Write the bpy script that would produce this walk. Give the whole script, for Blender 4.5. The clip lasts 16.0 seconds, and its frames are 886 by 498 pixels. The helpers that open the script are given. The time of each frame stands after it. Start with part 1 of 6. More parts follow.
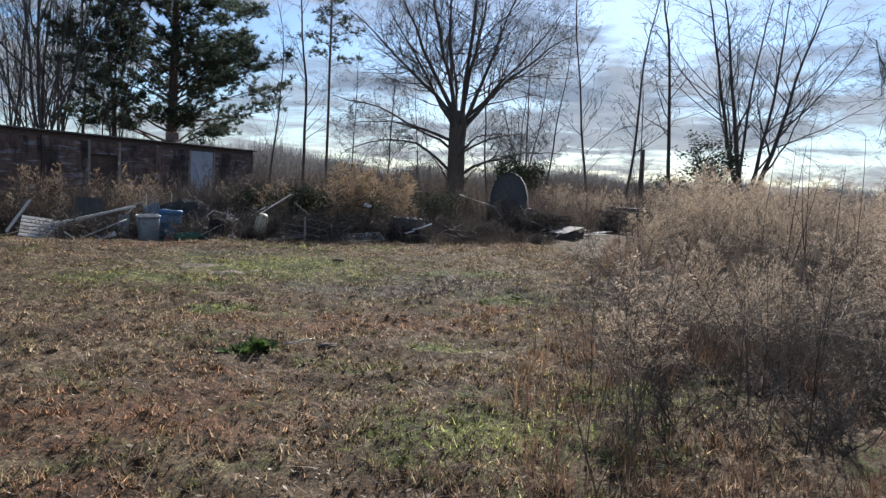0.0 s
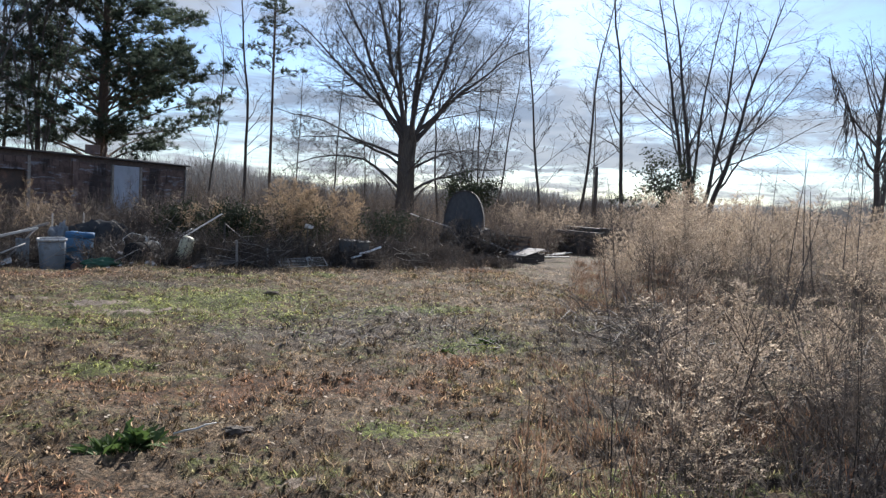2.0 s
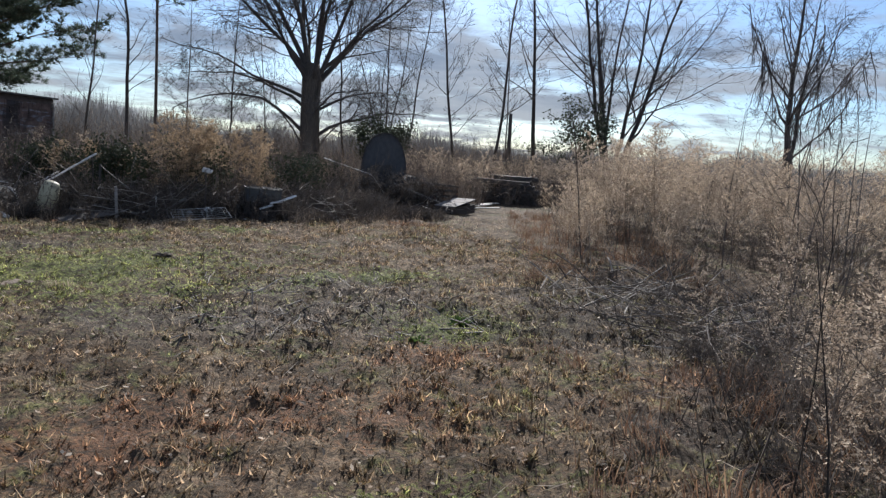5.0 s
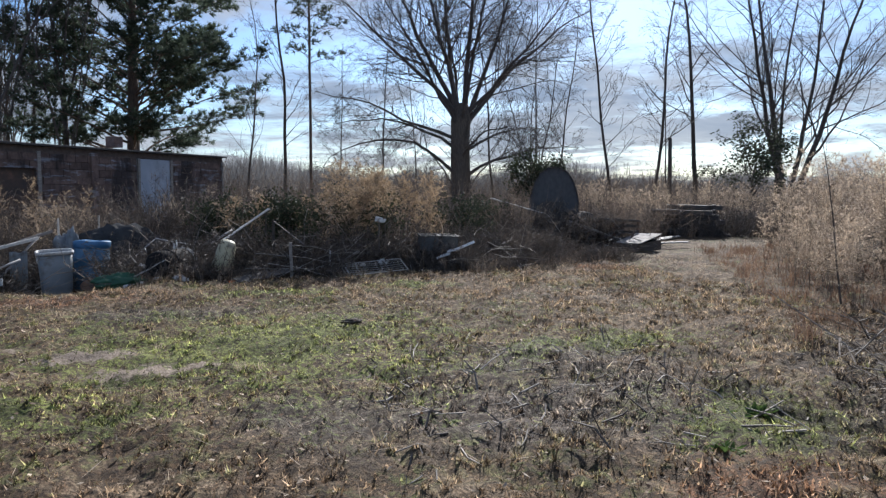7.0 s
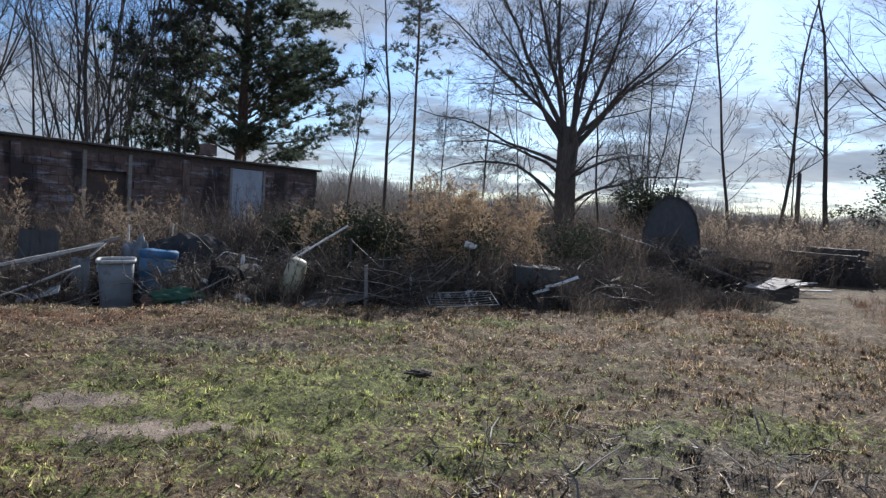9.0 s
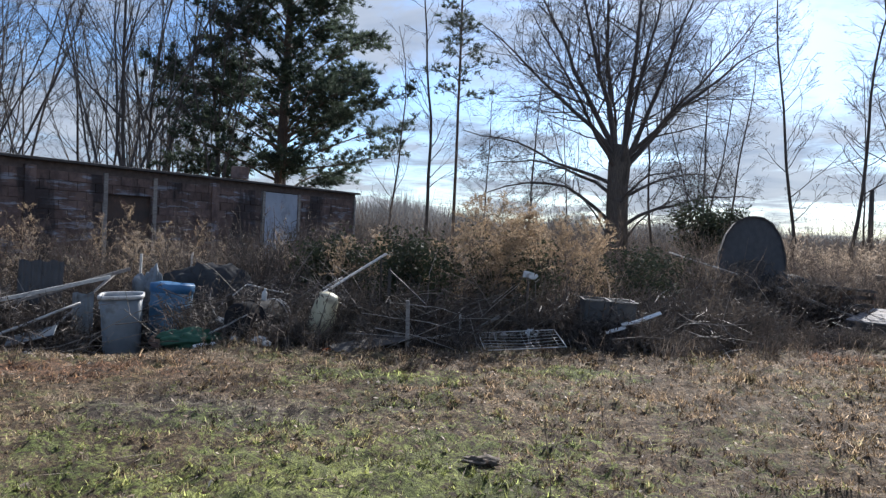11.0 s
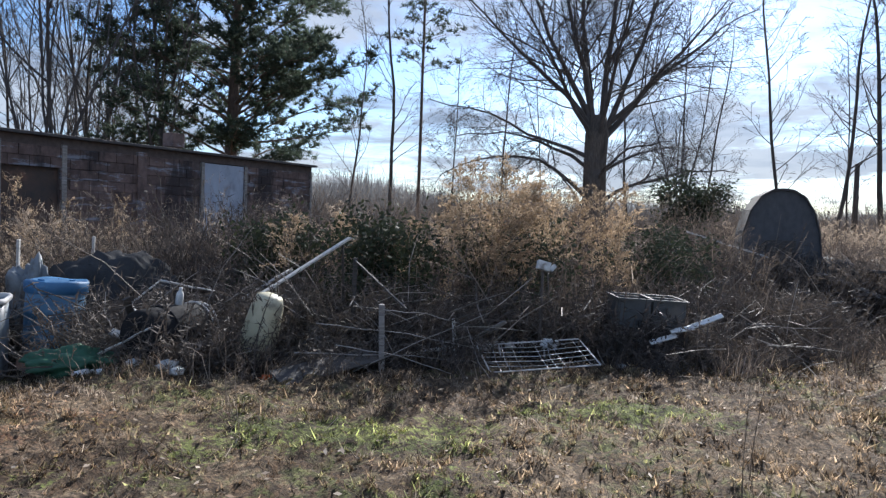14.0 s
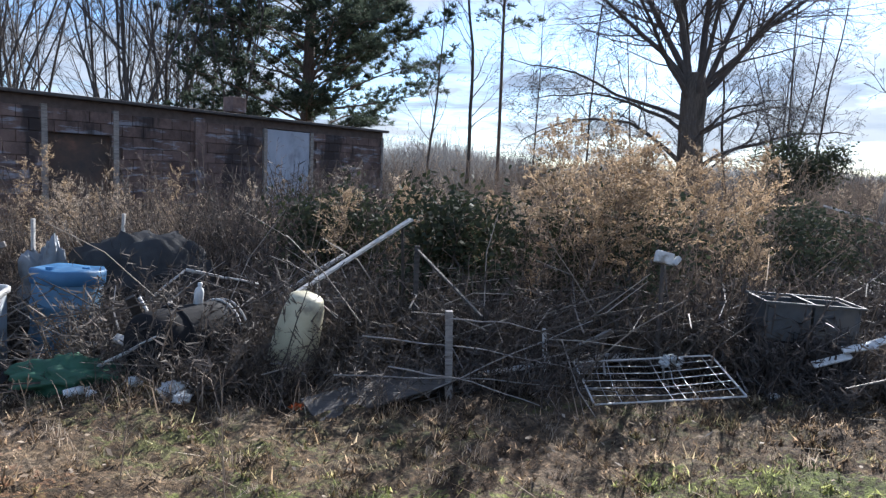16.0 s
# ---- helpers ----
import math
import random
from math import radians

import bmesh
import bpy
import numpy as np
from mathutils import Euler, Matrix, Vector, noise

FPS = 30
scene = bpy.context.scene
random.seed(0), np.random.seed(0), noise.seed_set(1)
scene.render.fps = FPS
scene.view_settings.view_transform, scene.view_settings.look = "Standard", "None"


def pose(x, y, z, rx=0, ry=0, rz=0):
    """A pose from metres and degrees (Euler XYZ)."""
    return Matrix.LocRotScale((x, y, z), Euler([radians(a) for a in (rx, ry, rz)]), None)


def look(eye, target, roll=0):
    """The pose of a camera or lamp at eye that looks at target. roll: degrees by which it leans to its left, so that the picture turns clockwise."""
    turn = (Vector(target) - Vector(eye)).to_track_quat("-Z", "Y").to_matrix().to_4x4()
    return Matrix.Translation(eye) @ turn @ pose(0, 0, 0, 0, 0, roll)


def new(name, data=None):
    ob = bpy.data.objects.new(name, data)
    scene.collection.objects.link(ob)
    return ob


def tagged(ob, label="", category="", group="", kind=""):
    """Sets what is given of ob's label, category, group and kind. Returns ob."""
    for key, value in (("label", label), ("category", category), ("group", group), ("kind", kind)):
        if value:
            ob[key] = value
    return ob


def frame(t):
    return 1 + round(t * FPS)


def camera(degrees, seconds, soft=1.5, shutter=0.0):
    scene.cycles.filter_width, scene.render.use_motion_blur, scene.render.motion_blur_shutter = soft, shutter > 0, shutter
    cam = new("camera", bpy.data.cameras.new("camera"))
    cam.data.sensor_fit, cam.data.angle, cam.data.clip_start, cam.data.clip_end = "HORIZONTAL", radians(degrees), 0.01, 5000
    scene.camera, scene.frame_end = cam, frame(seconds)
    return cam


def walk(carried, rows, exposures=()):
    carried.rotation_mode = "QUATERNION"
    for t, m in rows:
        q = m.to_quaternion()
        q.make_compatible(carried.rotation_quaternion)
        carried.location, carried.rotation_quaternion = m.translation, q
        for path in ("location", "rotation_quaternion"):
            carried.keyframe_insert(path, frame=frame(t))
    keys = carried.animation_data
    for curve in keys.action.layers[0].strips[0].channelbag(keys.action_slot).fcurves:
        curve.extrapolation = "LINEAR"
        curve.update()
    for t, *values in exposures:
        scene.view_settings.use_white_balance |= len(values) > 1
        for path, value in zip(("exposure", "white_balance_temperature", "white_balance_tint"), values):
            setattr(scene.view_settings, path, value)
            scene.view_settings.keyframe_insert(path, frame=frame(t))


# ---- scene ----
cam = camera(63.3, 16.0, soft=1.35)
METRES, EYE, TILT, LEAN, TURN = 13.9, 1.6, -2.2, 0.0, -15.0
ROWS = [
    (0.0, 0.0, 0.0, 0.0, 0.14, -2.88, -2.86),
    (0.5, -0.0008, 0.0377, -0.0047, -0.17, -6.43, -3.47),
    (1.0, -0.0076, 0.0705, -0.0026, -0.57, -6.81, -3.5),
    (1.5, -0.0085, 0.1047, -0.0045, -1.8, -4.98, -2.86),
    (2.0, -0.0051, 0.1368, 0.0081, -3.99, -1.32, -2.77),
    (2.5, -0.0102, 0.1627, 0.0075, -5.96, -1.15, -3.73),
    (3.0, -0.0107, 0.1937, 0.0016, -6.08, -2.49, -4.99),
    (3.5, -0.0177, 0.2194, 0.0046, -7.13, -3.19, -5.66),
    (6.0, -0.0496, 0.3701, 0.0041, -13.79, -5.77, -1.96),
    (6.5, -0.0689, 0.3996, 0.0057, -8.38, -5.15, -0.38),
    (7.0, -0.0824, 0.4242, 0.0087, -1.05, -2.42, -0.06),
    (7.5, -0.0825, 0.4544, 0.0132, 3.87, 0.53, -1.08),
    (8.0, -0.085, 0.4861, 0.0163, 4.31, 1.66, -2.9),
    (8.5, -0.0821, 0.514, 0.012, 5.82, 0.46, -3.15),
    (9.0, -0.08, 0.548, 0.0107, 6.9, -0.67, -3.32),
    (9.5, -0.0839, 0.5777, 0.0112, 7.44, -0.98, -3.58),
    (10.0, -0.0897, 0.6071, 0.0118, 9.76, -0.31, -3.4),
    (12.5, -0.1347, 0.7579, 0.0222, 10.29, 1.55, -2.68),
    (13.0, -0.1396, 0.7882, 0.0193, 8.19, 0.38, -3.11),
    (13.5, -0.1511, 0.8206, 0.0178, 7.22, -0.93, -2.92),
    (14.0, -0.1579, 0.8485, 0.0212, 7.09, -0.54, -2.45),
    (14.5, -0.1595, 0.8821, 0.0257, 6.4, -0.55, -2.72),
    (15.0, -0.1717, 0.9136, 0.026, 7.18, -2.1, -3.05),
    (15.5, -0.1739, 0.9406, 0.0259, 10.12, -3.62, -2.73),
    (16.0, -0.1771, 0.9639, 0.0306, 13.39, -3.48, -2.51),
]
walk(cam, [(t, pose(0, 0, EYE, TILT, LEAN, TURN) @ pose(METRES * x, METRES * y, METRES * z, 90 + pitch, roll, yaw)) for t, x, y, z, yaw, pitch, roll in ROWS],
     exposures=((0.0, 0.76, 5980, 12), (1.2, 1.12, 5980, 12), (3.0, 0.80, 5980, 12), (6.0, 0.66, 5900, 12), (7.2, 0.94, 5850, 12), (8.4, 0.62, 5850, 12), (9.5, 1.02, 5850, 12), (13.0, 1.14, 5850, 12), (15.0, 1.42, 5780, 12), (16.0, 1.52, 5780, 12)))

# ---- world, sun ----
SUN_AZ, SUN_EL = 27.0, 31.0   # degrees from +y towards +x; above the horizon


def nd(nt, kind, **values):
    """A node with its inputs set by name, number or socket."""
    n = nt.nodes.new(kind)
    for key, v in values.items():
        if key.startswith("i") and key[1:].isdigit():
            s = n.inputs[int(key[1:])]
        elif key in n.inputs:
            s = n.inputs[key]
        else:
            setattr(n, key, v)
            continue
        if isinstance(v, bpy.types.NodeSocket):
            nt.links.new(v, s)
        else:
            s.default_value = v
    return n


def math_(nt, op, a, b=0.0, clamp=False):
    return nd(nt, "ShaderNodeMath", operation=op, use_clamp=clamp, i0=a, i1=b).outputs[0]


def vmath(nt, op, a, b=(0, 0, 0)):
    return nd(nt, "ShaderNodeVectorMath", operation=op, i0=a, i1=b).outputs


def mix(nt, fac, a, b, blend="MIX"):
    n = nt.nodes.new("ShaderNodeMix")
    n.data_type, n.blend_type = "RGBA", blend
    for s, v in ((n.inputs[0], fac), (n.inputs[6], a), (n.inputs[7], b)):
        if isinstance(v, bpy.types.NodeSocket):
            nt.links.new(v, s)
        else:
            s.default_value = (*v, 1) if isinstance(v, tuple) and len(v) == 3 else v
    return n.outputs[2]


def noise_(nt, vec, scale, detail=4.0, rough=0.6, distort=0.0):
    return nd(nt, "ShaderNodeTexNoise", Vector=vec, Scale=scale, Detail=detail, Roughness=rough, Distortion=distort).outputs["Fac"]


def ramp(nt, fac, lo, hi, to0=0.0, to1=1.0):
    return nd(nt, "ShaderNodeMapRange", interpolation_type="SMOOTHSTEP", i0=fac, i1=lo, i2=hi, i3=to0, i4=to1).outputs[0]


world = bpy.data.worlds.new("sky")
scene.world = world
world.use_nodes = True
wt = world.node_tree
wt.nodes.clear()
sky = nd(wt, "ShaderNodeTexSky", sky_type="NISHITA", sun_disc=False, sun_elevation=radians(SUN_EL), sun_rotation=radians(SUN_AZ),
         altitude=60.0, air_density=1.0, dust_density=0.6, ozone_density=1.6)
way = nd(wt, "ShaderNodeTexCoord").outputs["Generated"]
sep = nd(wt, "ShaderNodeSeparateXYZ", Vector=way).outputs
up = math_(wt, "ADD", math_(wt, "MAXIMUM", sep[2], 0.0), 0.10)
flat = nd(wt, "ShaderNodeCombineXYZ", X=math_(wt, "DIVIDE", sep[0], up), Y=math_(wt, "DIVIDE", sep[1], up), Z=0.3).outputs[0]
wide = noise_(wt, flat, 0.62, 6.0, 0.55, 0.35)
fine = noise_(wt, flat, 1.7, 7.0, 0.62, 0.5)
dense = math_(wt, "ADD", math_(wt, "MULTIPLY", wide, 0.62), math_(wt, "MULTIPLY", fine, 0.38))
cover = ramp(wt, dense, 0.425, 0.545)
belly = ramp(wt, noise_(wt, flat, 1.25, 5.0, 0.55, 0.3), 0.40, 0.66)
white = mix(wt, belly, (3.6, 3.85, 4.1), (2.05, 2.45, 3.05))
low = ramp(wt, sep[2], 0.0, 0.16, 1.0, 0.0)
white = mix(wt, math_(wt, "MULTIPLY", low, 0.55), white, (3.7, 3.65, 3.55))
blue = mix(wt, 1.0, sky.outputs[0], (0.66, 0.80, 0.96), "MULTIPLY")
tint = mix(wt, math_(wt, "MULTIPLY", cover, 0.93), blue, white)
wt.links.new(nd(wt, "ShaderNodeBackground", Color=tint, Strength=0.074).outputs[0], nd(wt, "ShaderNodeOutputWorld").inputs[0])

sun = new("sun", bpy.data.lights.new("sun", "SUN"))
sun.data.energy, sun.data.angle, sun.data.color = 5.0, radians(0.6), (1.0, 0.93, 0.82)
sa, se = radians(SUN_AZ), radians(SUN_EL)
sun_at = Vector((math.sin(sa) * math.cos(se), math.cos(sa) * math.cos(se), math.sin(se)))
sun.matrix_world = look(sun_at * 60, (0, 0, 0))


# ---- materials ----
def material(name):
    m = bpy.data.materials.new(name)
    m.use_nodes = True
    nt = m.node_tree
    nt.nodes.clear()
    return m, nt, nd(nt, "ShaderNodeOutputMaterial")


def surface(name, c1, c2, scale=6.0, rough=0.8, bump=0.3, dirt=None, dirt_scale=1.5, dirt_from=0.5, metal=0.0, stretch=(1, 1, 1), vary=0.15, spec=0.5, whole=False):
    """Two colours in a fine grain, dirt in large stains, bump from the grain, and a shift of tone from object to object."""
    m, nt, out = material(name)
    at = nd(nt, "ShaderNodeTexCoord").outputs["Object"]
    at = vmath(nt, "MULTIPLY", at, stretch)[0]
    rnd = nd(nt, "ShaderNodeObjectInfo").outputs["Random"]
    at = vmath(nt, "ADD", at, nd(nt, "ShaderNodeCombineXYZ", X=math_(nt, "MULTIPLY", rnd, 37.0)).outputs[0])[0]
    if whole:   # stains run on from piece to piece
        at = vmath(nt, "MULTIPLY", nd(nt, "ShaderNodeNewGeometry").outputs["Position"], stretch)[0]
    grain = noise_(nt, at, scale, 8.0, 0.65)
    col = mix(nt, ramp(nt, grain, 0.32, 0.68), c1, c2)
    if dirt:
        stain = ramp(nt, noise_(nt, at, dirt_scale, 6.0, 0.6), dirt_from, dirt_from + 0.16)
        col = mix(nt, stain, col, dirt)
    col = mix(nt, 1.0, col, nd(nt, "ShaderNodeCombineColor", **{k: math_(nt, "ADD", math_(nt, "MULTIPLY", rnd, 2 * vary), 1 - vary) for k in ("Red", "Green", "Blue")}).outputs[0], "MULTIPLY")
    b = nd(nt, "ShaderNodeBump", Strength=bump, Distance=0.02, Height=noise_(nt, at, scale * 2.2, 6.0, 0.7))
    r = ramp(nt, grain, 0.3, 0.7, rough - 0.12, min(1.0, rough + 0.1))
    p = nd(nt, "ShaderNodeBsdfPrincipled", **{"Base Color": col, "Roughness": r, "Metallic": metal, "Specular IOR Level": spec, "Normal": b.outputs[0]})
    nt.links.new(p.outputs[0], out.inputs[0])
    return m


def leafy(name, colours, glow=0.45, rough=0.75):
    """Dry or green leaf and stem: a tone for every island, light passing through."""
    m, nt, out = material(name)
    isle = nd(nt, "ShaderNodeNewGeometry").outputs["Random Per Island"]
    rp = nt.nodes.new("ShaderNodeValToRGB")
    for k, c in enumerate(colours):
        e = rp.color_ramp.elements[k] if k < 2 else rp.color_ramp.elements.new(1.0)
        e.color = (*c, 1)
    for k in range(len(colours)):
        rp.color_ramp.elements[k].position = k / (len(colours) - 1)
    nt.links.new(isle, rp.inputs[0])
    at = nd(nt, "ShaderNodeTexCoord").outputs["Object"]
    col = mix(nt, 1.0, rp.outputs[0], mix(nt, ramp(nt, noise_(nt, at, 0.7, 4.0), 0.35, 0.65), (0.7, 0.7, 0.72), (1.2, 1.17, 1.1)), "MULTIPLY")
    p = nd(nt, "ShaderNodeBsdfPrincipled", **{"Base Color": col, "Roughness": rough, "Specular IOR Level": 0.3})
    if glow > 0:
        t = nd(nt, "ShaderNodeBsdfTranslucent", Color=col)
        x = nd(nt, "ShaderNodeMixShader", i0=glow, i1=p.outputs[0], i2=t.outputs[0])
        nt.links.new(x.outputs[0], out.inputs[0])
    else:
        nt.links.new(p.outputs[0], out.inputs[0])
    return m


# patches of the yard: (x, y, half width, half depth)
MOSS = ((0.6, 13.1, 2.9, 2.4), (3.95, 10.0, 1.0, 0.8), (1.7, 4.5, 1.0, 0.8), (3.2, 5.2, 1.0, 0.7), (-1.6, 11.4, 1.6, 1.0), (4.0, 12.3, 1.2, 0.6), (0.9, 16.5, 1.2, 0.5), (2.0, 6.9, 0.5, 0.3), (3.0, 17.0, 0.9, 0.4), (-0.4, 9.2, 0.5, 0.3))
RUST = ((-0.6, 5.2, 1.3, 1.1), (0.3, 8.3, 1.5, 0.8), (2.5, 8.0, 0.9, 0.6), (-1.5, 3.4, 1.5, 1.0), (4.6, 8.0, 0.9, 0.6), (3.2, 9.1, 0.8, 0.4), (-2.0, 16.6, 1.6, 0.7), (7.6, 18.3, 1.2, 0.6))
SOIL = ((-0.85, 12.85, 0.5, 0.15), (-0.25, 12.35, 0.55, 0.17), (-1.6, 13.3, 0.5, 0.14), (-3.2, 17.6, 1.2, 0.5), (1.0, 6.1, 0.3, 0.12), (7.2, 18.9, 1.2, 0.15))
MOULD_AND_SHADE = ((6.9, 9.7, 2.9, 2.3), (4.7, 6.4, 1.5, 1.7), (0.5, 19.6, 5.5, 1.3), (8.3, 22.6, 3.0, 1.0), (4.3, 6.1, 0.8, 1.1))   # dark leaf mould, and painted shade in the hollow and by the thicket
ASH = ((2.4, 10.6, 1.9, 1.0), (3.3, 11.7, 1.3, 0.7), (1.1, 10.7, 1.0, 0.5), (-0.3, 15.0, 1.6, 0.6))


def yard_colour(nt):
    """The tone of the yard at a place: dead grass, with moss, rusty grass, ashy litter and bare soil in patches."""
    at = nd(nt, "ShaderNodeNewGeometry").outputs["Position"]
    warp = noise_(nt, at, 1.6, 6.0, 0.65)
    fleck = noise_(nt, at, 9.0, 4.0, 0.7)
    speck = noise_(nt, at, 26.0, 3.0, 0.6)
    broad = noise_(nt, at, 0.9, 5.0, 0.7)
    mid = noise_(nt, at, 0.55, 4.0, 0.6)

    def patch(spots, soft0, soft1, ragged, dissolve=False):
        best = None
        for x, y, a, b in spots:
            q = vmath(nt, "MULTIPLY", vmath(nt, "SUBTRACT", at, (x, y, 0))[0], (1 / a, 1 / b, 0))[0]
            d = vmath(nt, "LENGTH", q)[1]
            best = d if best is None else math_(nt, "MINIMUM", best, d)
        edge = math_(nt, "ADD", best, math_(nt, "MULTIPLY", math_(nt, "SUBTRACT", warp, 0.5), ragged))
        edge = math_(nt, "ADD", edge, math_(nt, "MULTIPLY", math_(nt, "SUBTRACT", fleck, 0.5), ragged * 0.8))
        edge = math_(nt, "ADD", edge, math_(nt, "MULTIPLY", math_(nt, "SUBTRACT", broad, 0.5), ragged * 1.3))
        if dissolve:
            v = math_(nt, "ADD", math_(nt, "MULTIPLY", fleck, 0.55), math_(nt, "MULTIPLY", speck, 0.45))
            v = math_(nt, "ADD", v, math_(nt, "MULTIPLY", math_(nt, "SUBTRACT", 0.85, edge), 0.17))
            return ramp(nt, v, 0.50, 0.60)
        return ramp(nt, edge, soft0, soft1, 1.0, 0.0)

    col = mix(nt, ramp(nt, mid, 0.35, 0.65), (0.16, 0.098, 0.052), (0.27, 0.185, 0.098))
    col = mix(nt, ramp(nt, fleck, 0.38, 0.62), col, mix(nt, ramp(nt, warp, 0.4, 0.6), (0.06, 0.04, 0.024), (0.34, 0.26, 0.165)))
    col = mix(nt, math_(nt, "MULTIPLY", patch(RUST, 0.5, 1.15, 1.8, True), 0.75), col, mix(nt, fleck, (0.19, 0.085, 0.042), (0.29, 0.15, 0.075)))
    col = mix(nt, math_(nt, "MULTIPLY", patch(ASH, 0.5, 1.15, 1.6), 0.7), col, mix(nt, ramp(nt, fleck, 0.4, 0.6), (0.075, 0.066, 0.06), (0.24, 0.215, 0.185)))
    col = mix(nt, math_(nt, "MULTIPLY", patch(MOSS, 0.35, 1.3, 2.2, True), 0.80), col, mix(nt, ramp(nt, warp, 0.35, 0.65), (0.115, 0.165, 0.034), (0.31, 0.385, 0.08)))
    # near-black tone: leaf mould under the scrap, painted shade by the thicket
    col = mix(nt, math_(nt, "MULTIPLY", patch(MOULD_AND_SHADE, 0.7, 1.1, 1.0), 0.85), col, mix(nt, ramp(nt, fleck, 0.35, 0.65), (0.035, 0.03, 0.026), (0.11, 0.085, 0.065)))
    stray = math_(nt, "MULTIPLY", ramp(nt, broad, 0.46, 0.62), ramp(nt, fleck, 0.45, 0.6))
    col = mix(nt, math_(nt, "MULTIPLY", stray, 0.72), col, (0.15, 0.185, 0.045))
    k = ramp(nt, math_(nt, "ADD", math_(nt, "MULTIPLY", speck, 0.6), math_(nt, "MULTIPLY", fleck, 0.4)), 0.36, 0.64, 0.22, 1.75)
    col = mix(nt, 1.0, col, nd(nt, "ShaderNodeCombineColor", Red=k, Green=k, Blue=k).outputs[0], "MULTIPLY")
    col = mix(nt, 1.0, col, (0.90, 0.87, 0.90), "MULTIPLY")
    bare = patch(SOIL, 0.25, 1.1, 4.2)
    return at, col, bare, fleck


def ground_material():
    m, nt, out = material("yard_soil_and_dead_grass")
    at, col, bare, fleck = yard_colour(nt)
    grit = noise_(nt, at, 45.0, 5.0, 0.7)
    # darkened under the blades: brown soil plus painted shadow between clumps
    col = mix(nt, ramp(nt, grit, 0.35, 0.6), mix(nt, 0.85, col, (0.03, 0.024, 0.018)), mix(nt, 0.42, col, (0.04, 0.032, 0.024)))
    col = mix(nt, bare, col, mix(nt, ramp(nt, grit, 0.3, 0.7), (0.16, 0.128, 0.10), (0.29, 0.235, 0.19)))
    b = nd(nt, "ShaderNodeBump", Strength=0.8, Distance=0.03, Height=math_(nt, "ADD", grit, fleck))
    p = nd(nt, "ShaderNodeBsdfPrincipled", **{"Base Color": col, "Roughness": 0.95, "Specular IOR Level": 0.2, "Normal": b.outputs[0]})
    nt.links.new(p.outputs[0], out.inputs[0])
    return m


def grass_material():
    m, nt, out = material("grass_blades")
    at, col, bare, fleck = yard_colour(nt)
    isle = nd(nt, "ShaderNodeNewGeometry").outputs["Random Per Island"]
    col = mix(nt, 0.18, col, mix(nt, isle, (0.07, 0.045, 0.028), (0.42, 0.35, 0.25)))
    k = math_(nt, "ADD", math_(nt, "MULTIPLY", math_(nt, "POWER", isle, 3.0), 2.6), 0.34)
    col = mix(nt, 1.0, col, nd(nt, "ShaderNodeCombineColor", Red=k, Green=k, Blue=k).outputs[0], "MULTIPLY")
    p = nd(nt, "ShaderNodeBsdfPrincipled", **{"Base Color": col, "Roughness": 0.6, "Specular IOR Level": 0.35})
    t = nd(nt, "ShaderNodeBsdfTranslucent", Color=col)
    nt.links.new(nd(nt, "ShaderNodeMixShader", i0=0.55, i1=p.outputs[0], i2=t.outputs[0]).outputs[0], out.inputs[0])
    return m


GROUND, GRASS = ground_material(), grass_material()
BARK = surface("grey_brown_bark", (0.085, 0.068, 0.055), (0.17, 0.14, 0.115), 7.0, 0.92, 0.9, dirt=(0.05, 0.042, 0.036), dirt_scale=0.8, stretch=(3, 3, 0.5))
BARK_DARK = surface("dark_bark", (0.05, 0.042, 0.037), (0.11, 0.092, 0.08), 7.0, 0.92, 0.9, stretch=(3, 3, 0.5))
BARK_PINE = surface("pine_bark", (0.075, 0.055, 0.045), (0.16, 0.115, 0.09), 6.0, 0.92, 0.9, stretch=(3, 3, 0.6))
TWIG = surface("thin_bare_twigs", (0.06, 0.052, 0.048), (0.115, 0.10, 0.092), 3.0, 0.9, 0.1)
NEEDLES = leafy("pine_needles", [(0.045, 0.062, 0.048), (0.07, 0.095, 0.07), (0.105, 0.135, 0.095)], 0.45, 0.65)
PLUME = leafy("dry_seed_plumes", [(0.27, 0.21, 0.155), (0.42, 0.34, 0.265), (0.64, 0.55, 0.44)], 0.55)
GOLD = leafy("golden_dry_plumes", [(0.26, 0.18, 0.11), (0.40, 0.30, 0.195), (0.56, 0.44, 0.31)], 0.5)
STALK = leafy("dry_weed_stalks", [(0.10, 0.075, 0.06), (0.18, 0.14, 0.11), (0.36, 0.29, 0.23)], 0.25)
BRUSH = leafy("dark_winter_brush", [(0.07, 0.058, 0.052), (0.13, 0.105, 0.09), (0.24, 0.195, 0.16)], 0.3)
# dead vines and weeds; the dark tone also paints shade below the thicket
DARKBRUSH = leafy("dead_vines_shade_tone", [(0.05, 0.045, 0.042), (0.09, 0.078, 0.07), (0.17, 0.14, 0.12)], 0.2)
SOILMAT = surface("turned_soil", (0.07, 0.055, 0.042), (0.14, 0.11, 0.085), 12.0, 0.95, 0.8)
REDWEED = leafy("russet_weeds", [(0.13, 0.075, 0.05), (0.22, 0.13, 0.085), (0.34, 0.23, 0.15)], 0.35)
# distance haze is mixed into these blue-grey tones
FARWOOD = leafy("hazy_far_woods", [(0.12, 0.13, 0.145), (0.16, 0.165, 0.175), (0.20, 0.195, 0.195)], 0.3)
EVERGREEN = leafy("dark_evergreen_leaves", [(0.028, 0.038, 0.022), (0.045, 0.058, 0.032), (0.075, 0.085, 0.045)], 0.3)
